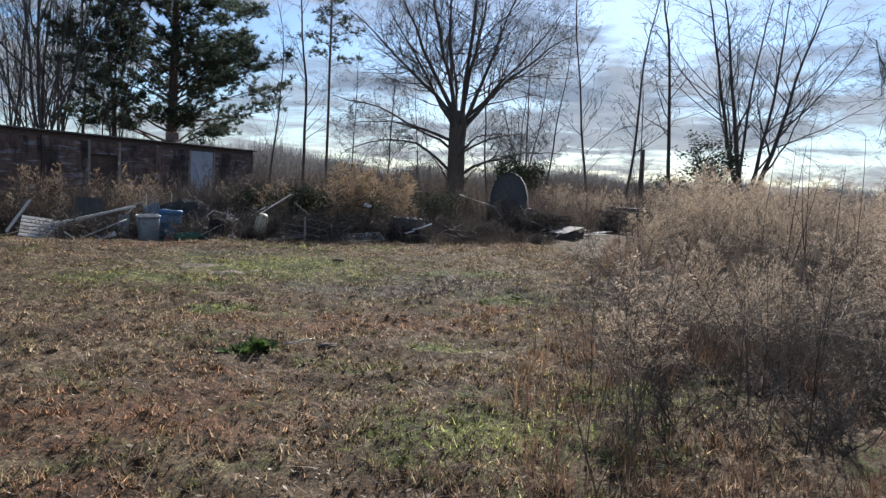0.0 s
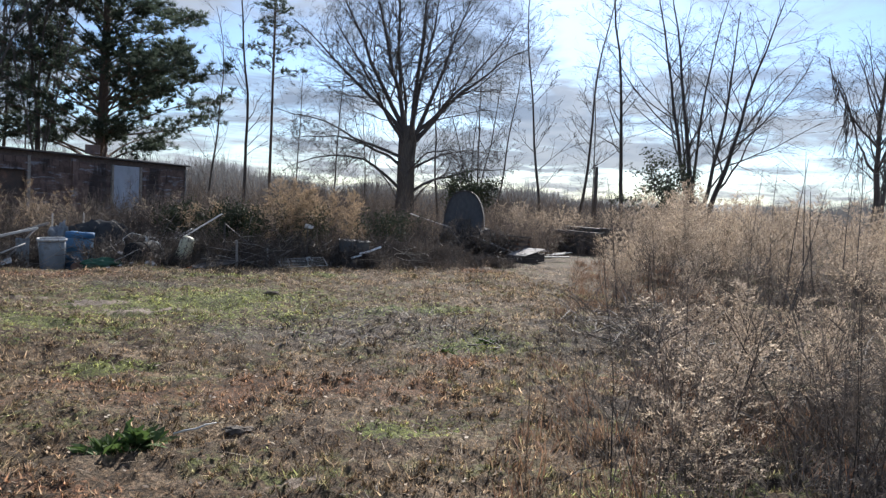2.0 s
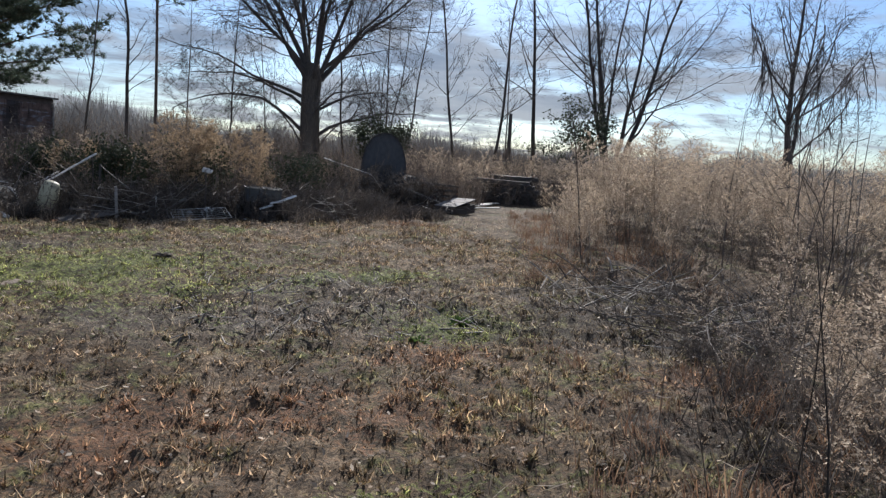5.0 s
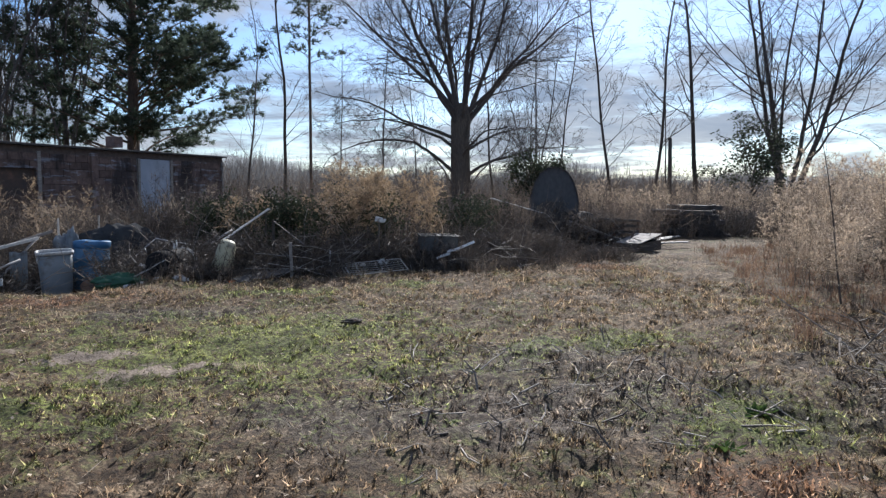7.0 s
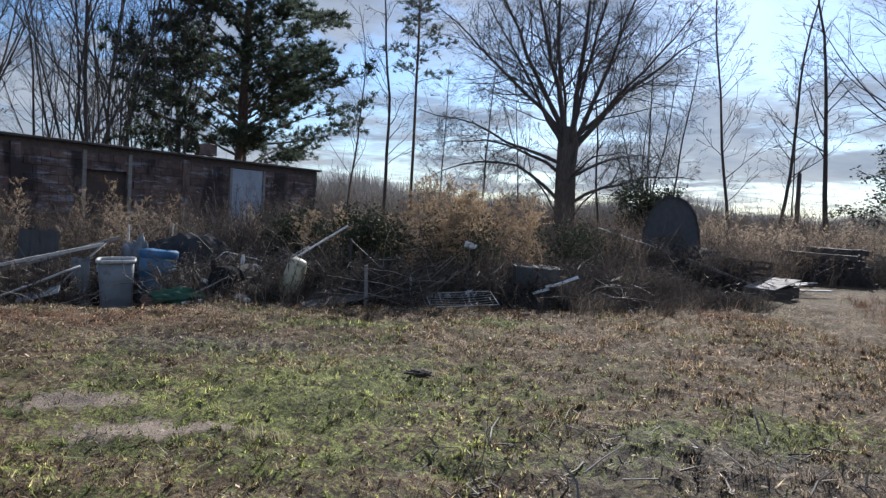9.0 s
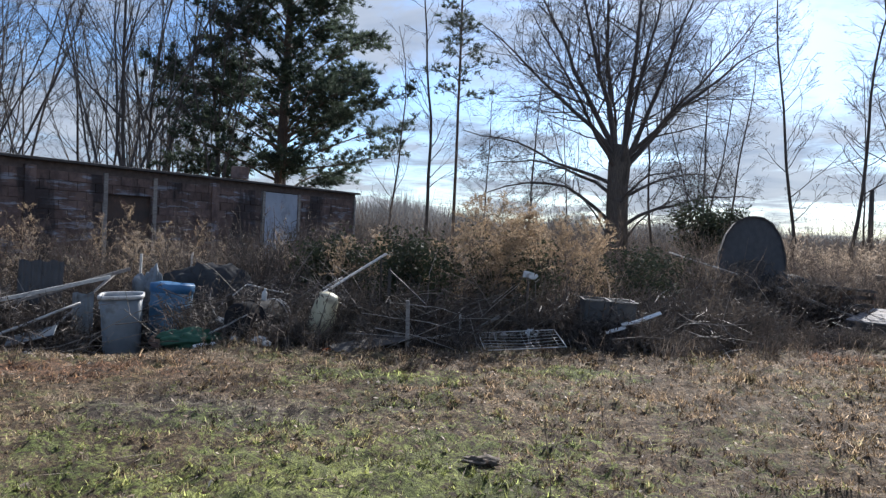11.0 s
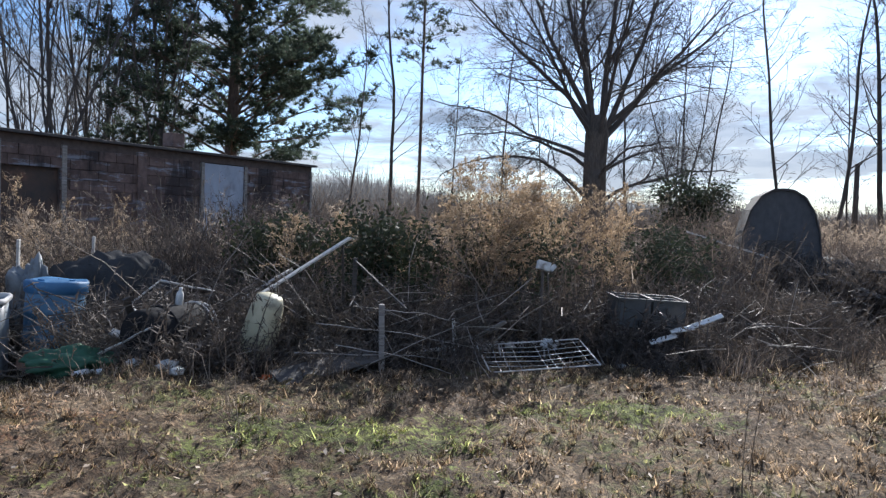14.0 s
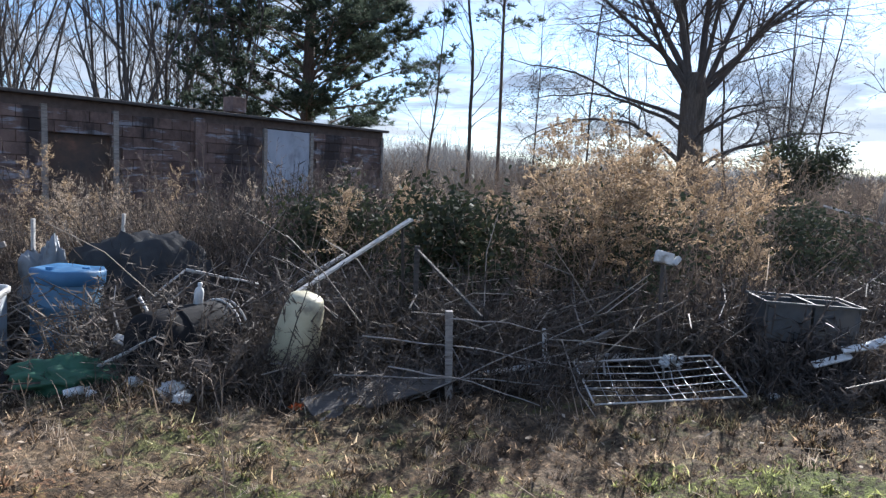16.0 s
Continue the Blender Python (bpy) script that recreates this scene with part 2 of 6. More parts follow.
LITTER = leafy("fallen_leaves_and_chips", [(0.13, 0.075, 0.045), (0.28, 0.20, 0.13), (0.52, 0.44, 0.35)], 0.2)


# ---- building blocks of meshes ----
class Geo:
    """Vertices and faces gathered into one mesh."""

    def __init__(self):
        self.v, self.f = [], []

    def tube(self, pts, radii, n=4, cap=True):
        base, prev = len(self.v), None
        strip = n == 2   # hair-thin twigs: a single strip
        cap = cap and n > 4
        for k, p in enumerate(pts):
            a, b = pts[max(k - 1, 0)], pts[min(k + 1, len(pts) - 1)]
            d = (b - a).normalized()
            side = prev - d * prev.dot(d) if prev is not None else d.orthogonal()
            side = side.normalized() if side.length > 1e-6 else d.orthogonal().normalized()
            prev, other = side, d.cross(side)
            for j in range(n):
                w = 2 * math.pi * j / n
                self.v.append(p + (side * math.cos(w) + other * math.sin(w)) * radii[k])
        for k in range(len(pts) - 1):
            for j in range(1 if strip else n):
                i, j2 = base + k * n, (j + 1) % n
                self.f.append((i + j, i + j2, i + n + j2, i + n + j))
        if cap:
            self.f.append(tuple(base + j for j in reversed(range(n))))
            e = base + (len(pts) - 1) * n
            self.f.append(tuple(e + j for j in range(n)))

    def quad(self, a, b, c, d):
        i = len(self.v)
        self.v += [a, b, c, d]
        self.f.append((i, i + 1, i + 2, i + 3))

    def tri(self, a, b, c):
        i = len(self.v)
        self.v += [a, b, c]
        self.f.append((i, i + 1, i + 2))

    def box(self, size, m=None, bevel=0.0):
        """A box with chamfered edges, centred."""
        m = m or Matrix()
        x, y, z = (s / 2 for s in size)
        b = min(bevel, x * 0.9, y * 0.9, z * 0.9)
        i = len(self.v)
        if b <= 0:
            self.v += [m @ Vector((sx * x, sy * y, sz * z)) for sz in (-1, 1) for sy in (-1, 1) for sx in (-1, 1)]
            self.f += [tuple(i + k for k in q) for q in ((0, 2, 3, 1), (4, 5, 7, 6), (0, 1, 5, 4), (2, 6, 7, 3), (0, 4, 6, 2), (1, 3, 7, 5))]
            return
        bm = bmesh.new()
        bmesh.ops.create_cube(bm, size=1.0, matrix=Matrix.Diagonal((2 * x, 2 * y, 2 * z, 1)))
        bmesh.ops.bevel(bm, geom=bm.edges[:], offset=b, segments=2, profile=0.6, affect="EDGES")
        bm.verts.index_update()
        self.v += [m @ v.co for v in bm.verts]
        self.f += [tuple(i + v.index for v in f.verts) for f in bm.faces]
        bm.free()

    def lathe(self, profile, n=24, m=None):
        """Turned shape from (radius, height) pairs."""
        m = m or Matrix()
        i = len(self.v)
        for r, z in profile:
            for j in range(n):
                w = 2 * math.pi * j / n
                self.v.append(m @ Vector((r * math.cos(w), r * math.sin(w), z)))
        for k in range(len(profile) - 1):
            for j in range(n):
                a = i + k * n
                self.f.append((a + j, a + (j + 1) % n, a + n + (j + 1) % n, a + n + j))

    def mesh(self, name, smooth=False):
        me = bpy.data.meshes.new(name)
        me.from_pydata([tuple(v) for v in self.v], [], self.f)
        if smooth:
            me.polygons.foreach_set("use_smooth", [True] * len(me.polygons))
        me.update()
        return me


def part(name, geo, mat, parent=None, label="", smooth=False):
    """One mesh object, under a thing or a part."""
    me = geo.mesh(name, smooth) if isinstance(geo, Geo) else geo
    if not me.materials:
        me.materials.append(mat)
    ob = new(name, me)
    if parent:
        ob.parent = parent
    return tagged(ob, label)


def thing(name, m, label, category, group="", kind=""):
    ob = new(name)
    ob.empty_display_size = 0.2
    ob.matrix_world = m
    return tagged(ob, label, category, group, kind)


def array_mesh(name, verts, faces, mat):
    """A mesh from arrays: verts (n, 3), faces (m, 3 or 4)."""
    me = bpy.data.meshes.new(name)
    n, m, k = len(verts), len(faces), faces.shape[1]
    me.vertices.add(n)
    me.vertices.foreach_set("co", np.ascontiguousarray(verts, dtype=np.float32).ravel())
    me.loops.add(m * k)
    me.loops.foreach_set("vertex_index", np.ascontiguousarray(faces, dtype=np.int32).ravel())
    me.polygons.add(m)
    me.polygons.foreach_set("loop_start", np.arange(0, m * k, k, dtype=np.int32))
    me.update(calc_edges=True)
    me.validate()
    me.materials.append(mat)
    return me


def tris_of(geo):
    """A Geo as arrays of vertices and triangles."""
    f = []
    for q in geo.f:
        f += [(q[0], q[k], q[k + 1]) for k in range(1, len(q) - 1)]
    return np.array([tuple(v) for v in geo.v]), np.array(f)


def strew(name, variants, places, mat, label, category="", kind="stuff"):
    """Copies of several plants, each at (x, y, z, turn, size, lean), joined in one mesh."""
    arrays = [tris_of(g) for g in variants]
    vs, fs, n = [], [], 0
    for k, (x, y, z, turn, size, lean) in enumerate(places):
        v, f = arrays[k % len(arrays)]
        m = np.array((Matrix.Rotation(turn, 3, "Z") @ Matrix.Rotation(lean, 3, "X")) * size)
        vs.append(v @ m.T + (x, y, z))
        fs.append(f + n)
        n += len(v)
    ob = new(name, array_mesh(name, np.concatenate(vs), np.concatenate(fs), mat))
    return tagged(ob, label, category, kind=kind)


def smooth(a, b, x):
    t = np.clip((x - a) / (b - a), 0, 1)
    return t * t * (3 - 2 * t)


def thicket_edge(y):
    """The x at which the weeds on the far side of the yard begin."""
    return 3.2 + (y - 6.0) * 0.60


def gz(x, y):
    """Height of the ground."""
    x, y = np.asarray(x, float), np.asarray(y, float)
    z = -0.06 + 0.09 * smooth(8, 14, y)
    z = z - 0.33 * smooth(-0.7, -2.3, x) * smooth(16.8, 18.9, y) * smooth(40, 26, y)
    z = z - 0.30 * smooth(0.6, 2.2, x - thicket_edge(y)) * smooth(5.5, 7.5, y) * smooth(13.5, 11, y) * smooth(10, 8, x)
    near = smooth(60, 30, np.hypot(x, y - 10))
    z = z + near * (0.022 * np.sin(1.9 * x + 0.7 * y) * np.sin(1.3 * y - 0.8 * x + 1) + 0.014 * np.sin(4.3 * x + 1.1) * np.sin(3.7 * y + 0.4) + 0.008 * np.sin(9.1 * x + 2 * y) * np.sin(8.3 * y - 1.5 * x))
    return z


def on(x, y, dz=0.0, turn=0.0, tilt=(0, 0)):
    return pose(x, y, float(gz(x, y)) + dz, tilt[0], tilt[1], turn)


# ---- ground ----
def tussocks(x, y):
    """Small humps and hollows of the turf."""
    a = np.sin(17.3 * x + 3 * np.sin(5.1 * y)) * np.sin(15.1 * y + 3 * np.sin(6.3 * x))
    b = np.sin(31.7 * x + 2 * np.sin(11.3 * y + 1)) * np.sin(29.3 * y + 2 * np.sin(12.7 * x))
    c = np.sin(6.1 * x + 2 * np.sin(3.3 * y)) * np.sin(5.7 * y + 2 * np.sin(2.9 * x))
    return 0.026 * a + 0.015 * b + 0.034 * c * np.abs(c)


def ground():
    def spread(lo, hi, step):
        inner = np.arange(lo, hi + 1e-6, step)
        out = step * np.cumsum(1.28 ** np.arange(1, 34))
        out = out[out < 1800]
        return np.concatenate([lo - out[::-1], inner, hi + out])
    xs, ys = spread(-5, 9, 0.07), spread(2, 20, 0.07)
    gx, gy = np.meshgrid(xs, ys)
    rng = np.random.default_rng(3)
    z = gz(gx, gy) + tussocks(gx, gy) * smooth(40, 20, np.hypot(gx, gy - 10)) + rng.normal(0, 0.004, gx.shape) * smooth(40, 20, np.hypot(gx, gy - 10))
    v = np.stack([gx, gy, z], -1).reshape(-1, 3)
    i = np.arange(len(ys) - 1)[:, None] * len(xs) + np.arange(len(xs) - 1)[None]
    f = np.stack([i, i + 1, i + 1 + len(xs), i + len(xs)], -1).reshape(-1, 4)
    ob = new("ground", array_mesh("ground", v, f, GROUND))
    tagged(ob, "rough yard of dead brown grass, moss and bare soil", "ground", kind="structure")


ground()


def grass():
    """Short winter grass: single blades, thicker where the yard is walked past closely."""
    rng = np.random.default_rng(11)
    m = 26000   # tufts, and blades round each
    cy = 2.4 + 17.2 * rng.random(m) ** 1.25
    cx = -5.0 + 13.0 * rng.random(m)
    live = (cx < thicket_edge(cy) + 1.6) & (cx > -3.0 - 0.12 * cy)
    cx, cy = cx[live], cy[live]
    big = 0.4 + 1.0 * rng.random(len(cx)) ** 2.5
    own = rng.integers(0, len(cx), 350000)
    r = rng.normal(0, 0.028, (2, len(own))) * big[own]
    loose = 240000
    y = np.concatenate([cy[own] + r[1], 2.2 + 17.5 * rng.random(loose) ** 1.25])
    x = np.concatenate([cx[own] + r[0], -5.0 + 13.0 * rng.random(loose)])
    tall = np.concatenate([0.75 + 0.9 * big[own], np.full(loose, 0.7)])
    n = len(x)
    keep = (x < thicket_edge(y) + 1.6) & (x > -3.2 - 0.12 * y + 0.0 * x)
    clump = np.sin(3.1 * x + 1.3 * np.sin(2.2 * y)) * np.sin(2.7 * y + 1.1 * np.sin(1.9 * x)) + 0.6 * np.sin(7.9 * x + 2 * y) * np.sin(8.7 * y - x)
    keep &= rng.random(n) < 0.8 + 0.4 * clump
    bare = np.zeros(n)
    for cx, cy, a, b in SOIL:
        bare = np.maximum(bare, np.exp(-(((x - cx) / a) ** 2 + ((y - cy) / b) ** 2) * 1.2))
    moss = np.zeros(n)
    for cx, cy, a, b in MOSS:
        moss = np.maximum(moss, np.exp(-(((x - cx) / a) ** 2 + ((y - cy) / b) ** 2)))
    keep &= rng.random(n) > bare * 0.9
    x, y, moss, clump, tall = x[keep], y[keep], moss[keep], clump[keep], tall[keep]
    n = len(x)
    h = (0.016 + 0.042 * rng.random(n) ** 2.2) * (1 - 0.35 * moss) * (1 + 0.35 * clump) * tall
    h = h * (1 + 0.15 * smooth(15.5, 18.0, y))
    w = 0.0032 + 0.006 * rng.random(n) ** 2
    a, b = rng.random(n) * 2 * np.pi, rng.random(n) * 2 * np.pi
    lean = 0.3 + rng.random(n) * 1.2
    z = gz(x, y) + tussocks(x, y) - 0.006
    dx, dy = np.cos(a) * w, np.sin(a) * w
    p0 = np.stack([x - dx, y - dy, z], 1)
    p1 = np.stack([x + dx, y + dy, z], 1)
    p2 = np.stack([x + np.cos(b) * np.sin(lean) * h, y + np.sin(b) * np.sin(lean) * h, z + np.cos(lean) * h + 0.004], 1)
    v = np.stack([p0, p1, p2], 1).reshape(-1, 3)
    ob = new("grass", array_mesh("grass", v, np.arange(3 * n).reshape(-1, 3), GRASS))
    tagged(ob, "short dead brown grass with green moss between", "grass", kind="stuff")
    # fallen leaves, chips and cut stems
    n = 8000
    y = 2.5 + 16.5 * rng.random(n) ** 1.2
    x = -3.5 + 11 * rng.random(n)
    k = x < thicket_edge(y) + 1.0
    x, y = x[k], y[k]
    n = len(x)
    z = gz(x, y) + 0.012 + 0.03 * rng.random(n)
    a, l, w = rng.random(n) * 2 * np.pi, 0.009 + 0.018 * rng.random(n), 0.005 + 0.009 * rng.random(n)
    long = rng.random(n) < 0.28
    l, w = np.where(long, 0.05 + 0.12 * rng.random(n), l), np.where(long, 0.0022, w)
    tz = rng.normal(0, 0.35, n)
    ux, uy = np.cos(a), np.sin(a)
    q = [np.stack([x + s * ux * l - r * uy * w, y + s * uy * l + r * ux * w, z + s * tz * l + (r * 0.3) * w], 1) for s, r in ((-1, -0.5), (0.2, -1), (1, 0.3), (-0.1, 1))]
    v = np.stack(q, 1).reshape(-1, 3)
    ob = new("leaf_litter", array_mesh("leaf_litter", v, np.arange(4 * n).reshape(-1, 4), LITTER))
    tagged(ob, "pale fallen leaves and bits of stalk", "litter", kind="stuff")


grass()


# ---- trees ----
def turn_to(d, angle, spin):
    side = d.orthogonal().normalized()
    side.rotate(Matrix.Rotation(spin, 3, d))
    out = d.copy()
    out.rotate(Matrix.Rotation(angle, 3, side))
    return out


def limb(geo, rng, p, d, length, r0, r1, n, segs, wander, lift):
    """A crooked tapered limb; gives its points, directions and radii."""
    pts, dirs, radii = [p.copy()], [d.copy()], [r0]
    for k in range(segs):
        d = (d + Vector((rng.gauss(0, wander), rng.gauss(0, wander), rng.gauss(0, wander) + lift))).normalized()
        p = p + d * (length / segs)
        pts.append(p.copy())
        dirs.append(d.copy())
        radii.append(r0 + (r1 - r0) * ((k + 1) / segs) ** 0.85)
    geo.tube(pts, radii, n)
    return pts, dirs, radii


def boughs(geo, rng, p, d, length, r, level, rules, tips=None, least=0.006, fine=0):
    """A limb with its side limbs, down through the rules: (count, length ratio, angle, start, lift, wander)."""
    count, ratio, angle, start, lift, wander = rules[level]
    n = (6, 4, 3, 2, 2, 2)[min(level + fine, 5)]
    segs = (6, 4, 3, 2, 2, 2)[min(level + (fine > 1), 5)]
    pts, dirs, radii = limb(geo, rng, p, d, length, r, max(r * 0.28, least), n, segs, wander, lift)
    if level + 1 >= len(rules):
        if tips is not None:
            tips += [(pts[-1], dirs[-1]), (pts[len(pts) // 2], dirs[len(dirs) // 2])]
        return
    for k in range(count):
        at = start + (1 - start) * (k + rng.random()) / count
        i = min(int(at * segs), segs - 1)
        u = at * segs - i
        q = pts[i].lerp(pts[i + 1], u)
        rr = radii[i] + (radii[i + 1] - radii[i]) * u
        nd_ = turn_to(dirs[i], radians(angle) * rng.uniform(0.65, 1.3), rng.uniform(0, 2 * math.pi))
        boughs(geo, rng, q, nd_, length * ratio * (1.15 - 0.55 * at) * rng.uniform(0.7, 1.25), max(rr * 0.62, least), level + 1, rules, tips, least, fine)


def slim_tree(seed, height, girth, start=0.35, spread=0.22, twigs=5, leanx=0.0, leany=0.0, crook=0.035):
    """A tall thin bare tree of a wood's edge."""
    rng = random.Random(seed)
    trunk, crown = Geo(), Geo()
    pts, dirs, radii = limb(trunk, rng, Vector((0, 0, -0.1)), Vector((leanx, leany, 1)).normalized(), height, girth, 0.02, 7, 12, crook, 0.02)
    rules = [(twigs - 1, 0.5, 42, 0.25, 0.05, 0.10), (3, 0.55, 40, 0.25, 0.05, 0.14), (2, 0.5, 38, 0.3, 0.04, 0.16), (0, 0, 0, 0, 0.03, 0.2)]
    for k in range(int(15 + height * 0.5)):
        at = start + (0.98 - start) * (k + rng.random()) / (15 + height * 0.5)
        i = min(int(at * 12), 11)
        q = pts[i].lerp(pts[i + 1], at * 12 - i)
        boughs(crown, rng, q, turn_to(dirs[i], radians(rng.uniform(35, 70)), rng.uniform(0, 6.28)), height * spread * (1.2 - at * 0.75) * rng.uniform(0.5, 1.2), max(radii[i] * 0.36, 0.012), 0, rules, None, 0.008, 1)
    return trunk, crown


def vase_tree(seed, height, girth, fork, stems, spread):
    """A bare tree that forks low into several rising stems."""
    rng = random.Random(seed)
    trunk, crown = Geo(), Geo()
    pts, dirs, radii = limb(trunk, rng, Vector((0, 0, -0.1)), Vector((0, 0, 1)), fork, girth, girth * 0.8, 8, 4, 0.02, 0.0)
    rules = [(8, 0.42, 40, 0.18, 0.06, 0.05), (4, 0.5, 42, 0.2, 0.04, 0.10), (3, 0.5, 40, 0.25, 0.03, 0.14), (2, 0.55, 40, 0.3, 0.02, 0.16), (0, 0, 0, 0, 0.0, 0.2)]
    for k in range(stems):
        d = turn_to(Vector((0, 0, 1)), radians(spread * rng.uniform(0.5, 1.15)), 6.283 * (k + 0.4 * rng.random()) / stems)
        boughs(crown, rng, pts[-1] - Vector((0, 0, 0.3 * rng.random())), d, (height - fork) * rng.uniform(0.75, 1.05), girth * rng.uniform(0.38, 0.6), 0, rules)
    return trunk, crown


def arched(geo, rng, p, heading, tilt0, tilt1, length, r0, r1, segs=9, wander=0.07, n=7):
    """A limb that leaves at one tilt from upright and bends to another."""
    pts, dirs, radii = [p.copy()], [], [r0]
    for k in range(segs):
        u = k / (segs - 1)
        tilt = radians(tilt0 + (tilt1 - tilt0) * u)
        d = Vector((math.sin(tilt) * math.cos(heading), math.sin(tilt) * math.sin(heading), math.cos(tilt)))
        d = (d + Vector((rng.gauss(0, wander), rng.gauss(0, wander), rng.gauss(0, wander)))).normalized()
        p = p + d * (length / segs)
        pts.append(p.copy())
        dirs.append(d)
        radii.append(r0 + (r1 - r0) * ((k + 1) / segs) ** 0.75)
    dirs.append(dirs[-1])
    geo.tube(pts, radii, n)
    return pts, dirs, radii


def clothe(geo, rng, stem, count, start, ratio, length, angle, rules, fine=1):
    """Side boughs along an arched limb, shorter towards its end."""
    pts, dirs, radii = stem
    segs = len(pts) - 1
    for k in range(count):
        at = start + (0.99 - start) * (k + rng.random()) / count
        i = min(int(at * segs), segs - 1)
        q = pts[i].lerp(pts[i + 1], at * segs - i)
        d = turn_to(dirs[i], radians(angle) * rng.uniform(0.6, 1.35), rng.uniform(0, 6.283))
        boughs(geo, rng, q, d, length * ratio * (1.2 - 0.6 * at) * rng.uniform(0.6, 1.25), max(radii[i] * 0.4, 0.011), 0, rules, None, 0.006, fine)


def oak():
    """The great bare oak: thick trunk, forking at about five metres into bent limbs, with long low boughs."""
    rng = random.Random(5)
    trunk, crown = Geo(), Geo()
    pts = [Vector((0, 0, -0.2)), Vector((0, 0, 0.35)), Vector((0.02, 0, 2.2)), Vector((0.0, 0.05, 4.2)), Vector((0.02, 0, 5.4)), Vector((0.05, 0, 6.3))]
    trunk.tube(pts, [0.90, 0.66, 0.56, 0.53, 0.56, 0.38], 14)
    rules = [(6, 0.5, 44, 0.15, 0.04, 0.12), (5, 0.5, 44, 0.2, 0.01, 0.17), (4, 0.55, 42, 0.2, -0.02, 0.2), (0, 0, 0, 0, -0.04, 0.22)]
    # heading, tilt at the fork, tilt at the end, length, girth
    for heading, t0, t1, length, r in ((178, 38, 58, 9.5, 0.20), (165, 24, 30, 11.5, 0.23), (150, 12, 22, 12.5, 0.22), (95, 10, 18, 13.5, 0.24), (35, 6, 10, 13.5, 0.25), (15, 20, 24, 12.5, 0.21),
                                       (2, 34, 62, 10.5, 0.22), (-30, 46, 40, 9.0, 0.16), (-90, 30, 35, 9.5, 0.17), (215, 44, 46, 9.0, 0.16), (85, 40, 45, 9.5, 0.16)):
        h = radians(heading)
        stem = arched(crown, rng, Vector((0.22 * math.cos(h), 0.22 * math.sin(h), rng.uniform(4.9, 5.9))), h, t0, t1, length, r * 0.8, 0.02)
        clothe(crown, rng, stem, 21, 0.2, 0.42, length, 48, rules)
    low = [(6, 0.5, 50, 0.12, -0.02, 0.14), (4, 0.55, 46, 0.2, -0.07, 0.18), (4, 0.6, 42, 0.2, -0.09, 0.2), (0, 0, 0, 0, -0.08, 0.22)]
    for z, heading, t0, t1, length, r in ((2.5, 180, 48, 118, 7.8, 0.13), (2.3, 4, 62, 92, 7.5, 0.13), (1.7, 190, 30, 72, 4.5, 0.07), (1.4, -8, 28, 66, 4.5, 0.07), (3.7, 20, 60, 96, 7.0, 0.11), (3.9, 160, 55, 105, 7.0, 0.12), (3.4, -85, 60, 95, 6.0, 0.10), (4.4, 170, 58, 84, 8.0, 0.13)):
        h = radians(heading)
        stem = arched(crown, rng, Vector((0.4 * math.cos(h), 0.4 * math.sin(h), z)), h, t0, t1, length, r * 0.85, 0.018, 8, 0.1)
        clothe(crown, rng, stem, 14, 0.25, 0.36, length, 55, low)
    return trunk, crown


def clump_tree(seed, height, girth, stems, spread, wide, vines=0):
    """A bare tree of several stems from one base, bent outwards below and upright above, with a rounded crown."""
    rng = random.Random(seed)
    trunk, crown = Geo(), Geo()
    limb(trunk, rng, Vector((0, 0, -0.1)), Vector((0, 0, 1)), 0.9, girth * 1.5, girth * 1.2, 9, 3, 0.02, 0.0)
    rules = [(6, 0.5, 42, 0.15, 0.04, 0.12), (4, 0.52, 42, 0.2, 0.02, 0.16), (3, 0.55, 40, 0.25, 0.0, 0.2), (0, 0, 0, 0, -0.02, 0.2)]
    for k in range(stems):
        h = 6.283 * (k + 0.3 * rng.random()) / stems
        t0 = spread * rng.uniform(0.5, 1.2)
        length = height * rng.uniform(0.82, 1.02)
        stem = arched(crown, rng, Vector((0.6 * girth * math.cos(h), 0.6 * girth * math.sin(h), 0.5)), h, t0, t0 * 0.6 + 4, length, girth * rng.uniform(0.55, 0.85), 0.025, 10, 0.06)
        clothe(crown, rng, stem, 15, 0.26, 0.34, length, 42, rules)
        for j in range(wide):
            i = rng.randrange(2, 5)
            bent = arched(crown, rng, stem[0][i], h + rng.uniform(-0.9, 0.9), 52, 28, length * 0.45, stem[2][i] * 0.55, 0.02, 7, 0.09, 6)
            clothe(crown, rng, bent, 9, 0.25, 0.42, length * 0.45, 44, rules)
            for v in range(vines):
                q = bent[0][rng.randrange(2, 8)]
                boughs(crown, rng, q, Vector((rng.gauss(0, 0.25), rng.gauss(0, 0.25), -1)).normalized(), rng.uniform(0.8, 3.2), 0.03, 0, [(7, 0.35, 40, 0.05, -0.25, 0.15), (3, 0.5, 40, 0.2, -0.3, 0.2), (0, 0, 0, 0, -0.3, 0.2)], None, 0.008, 1)
    return trunk, crown


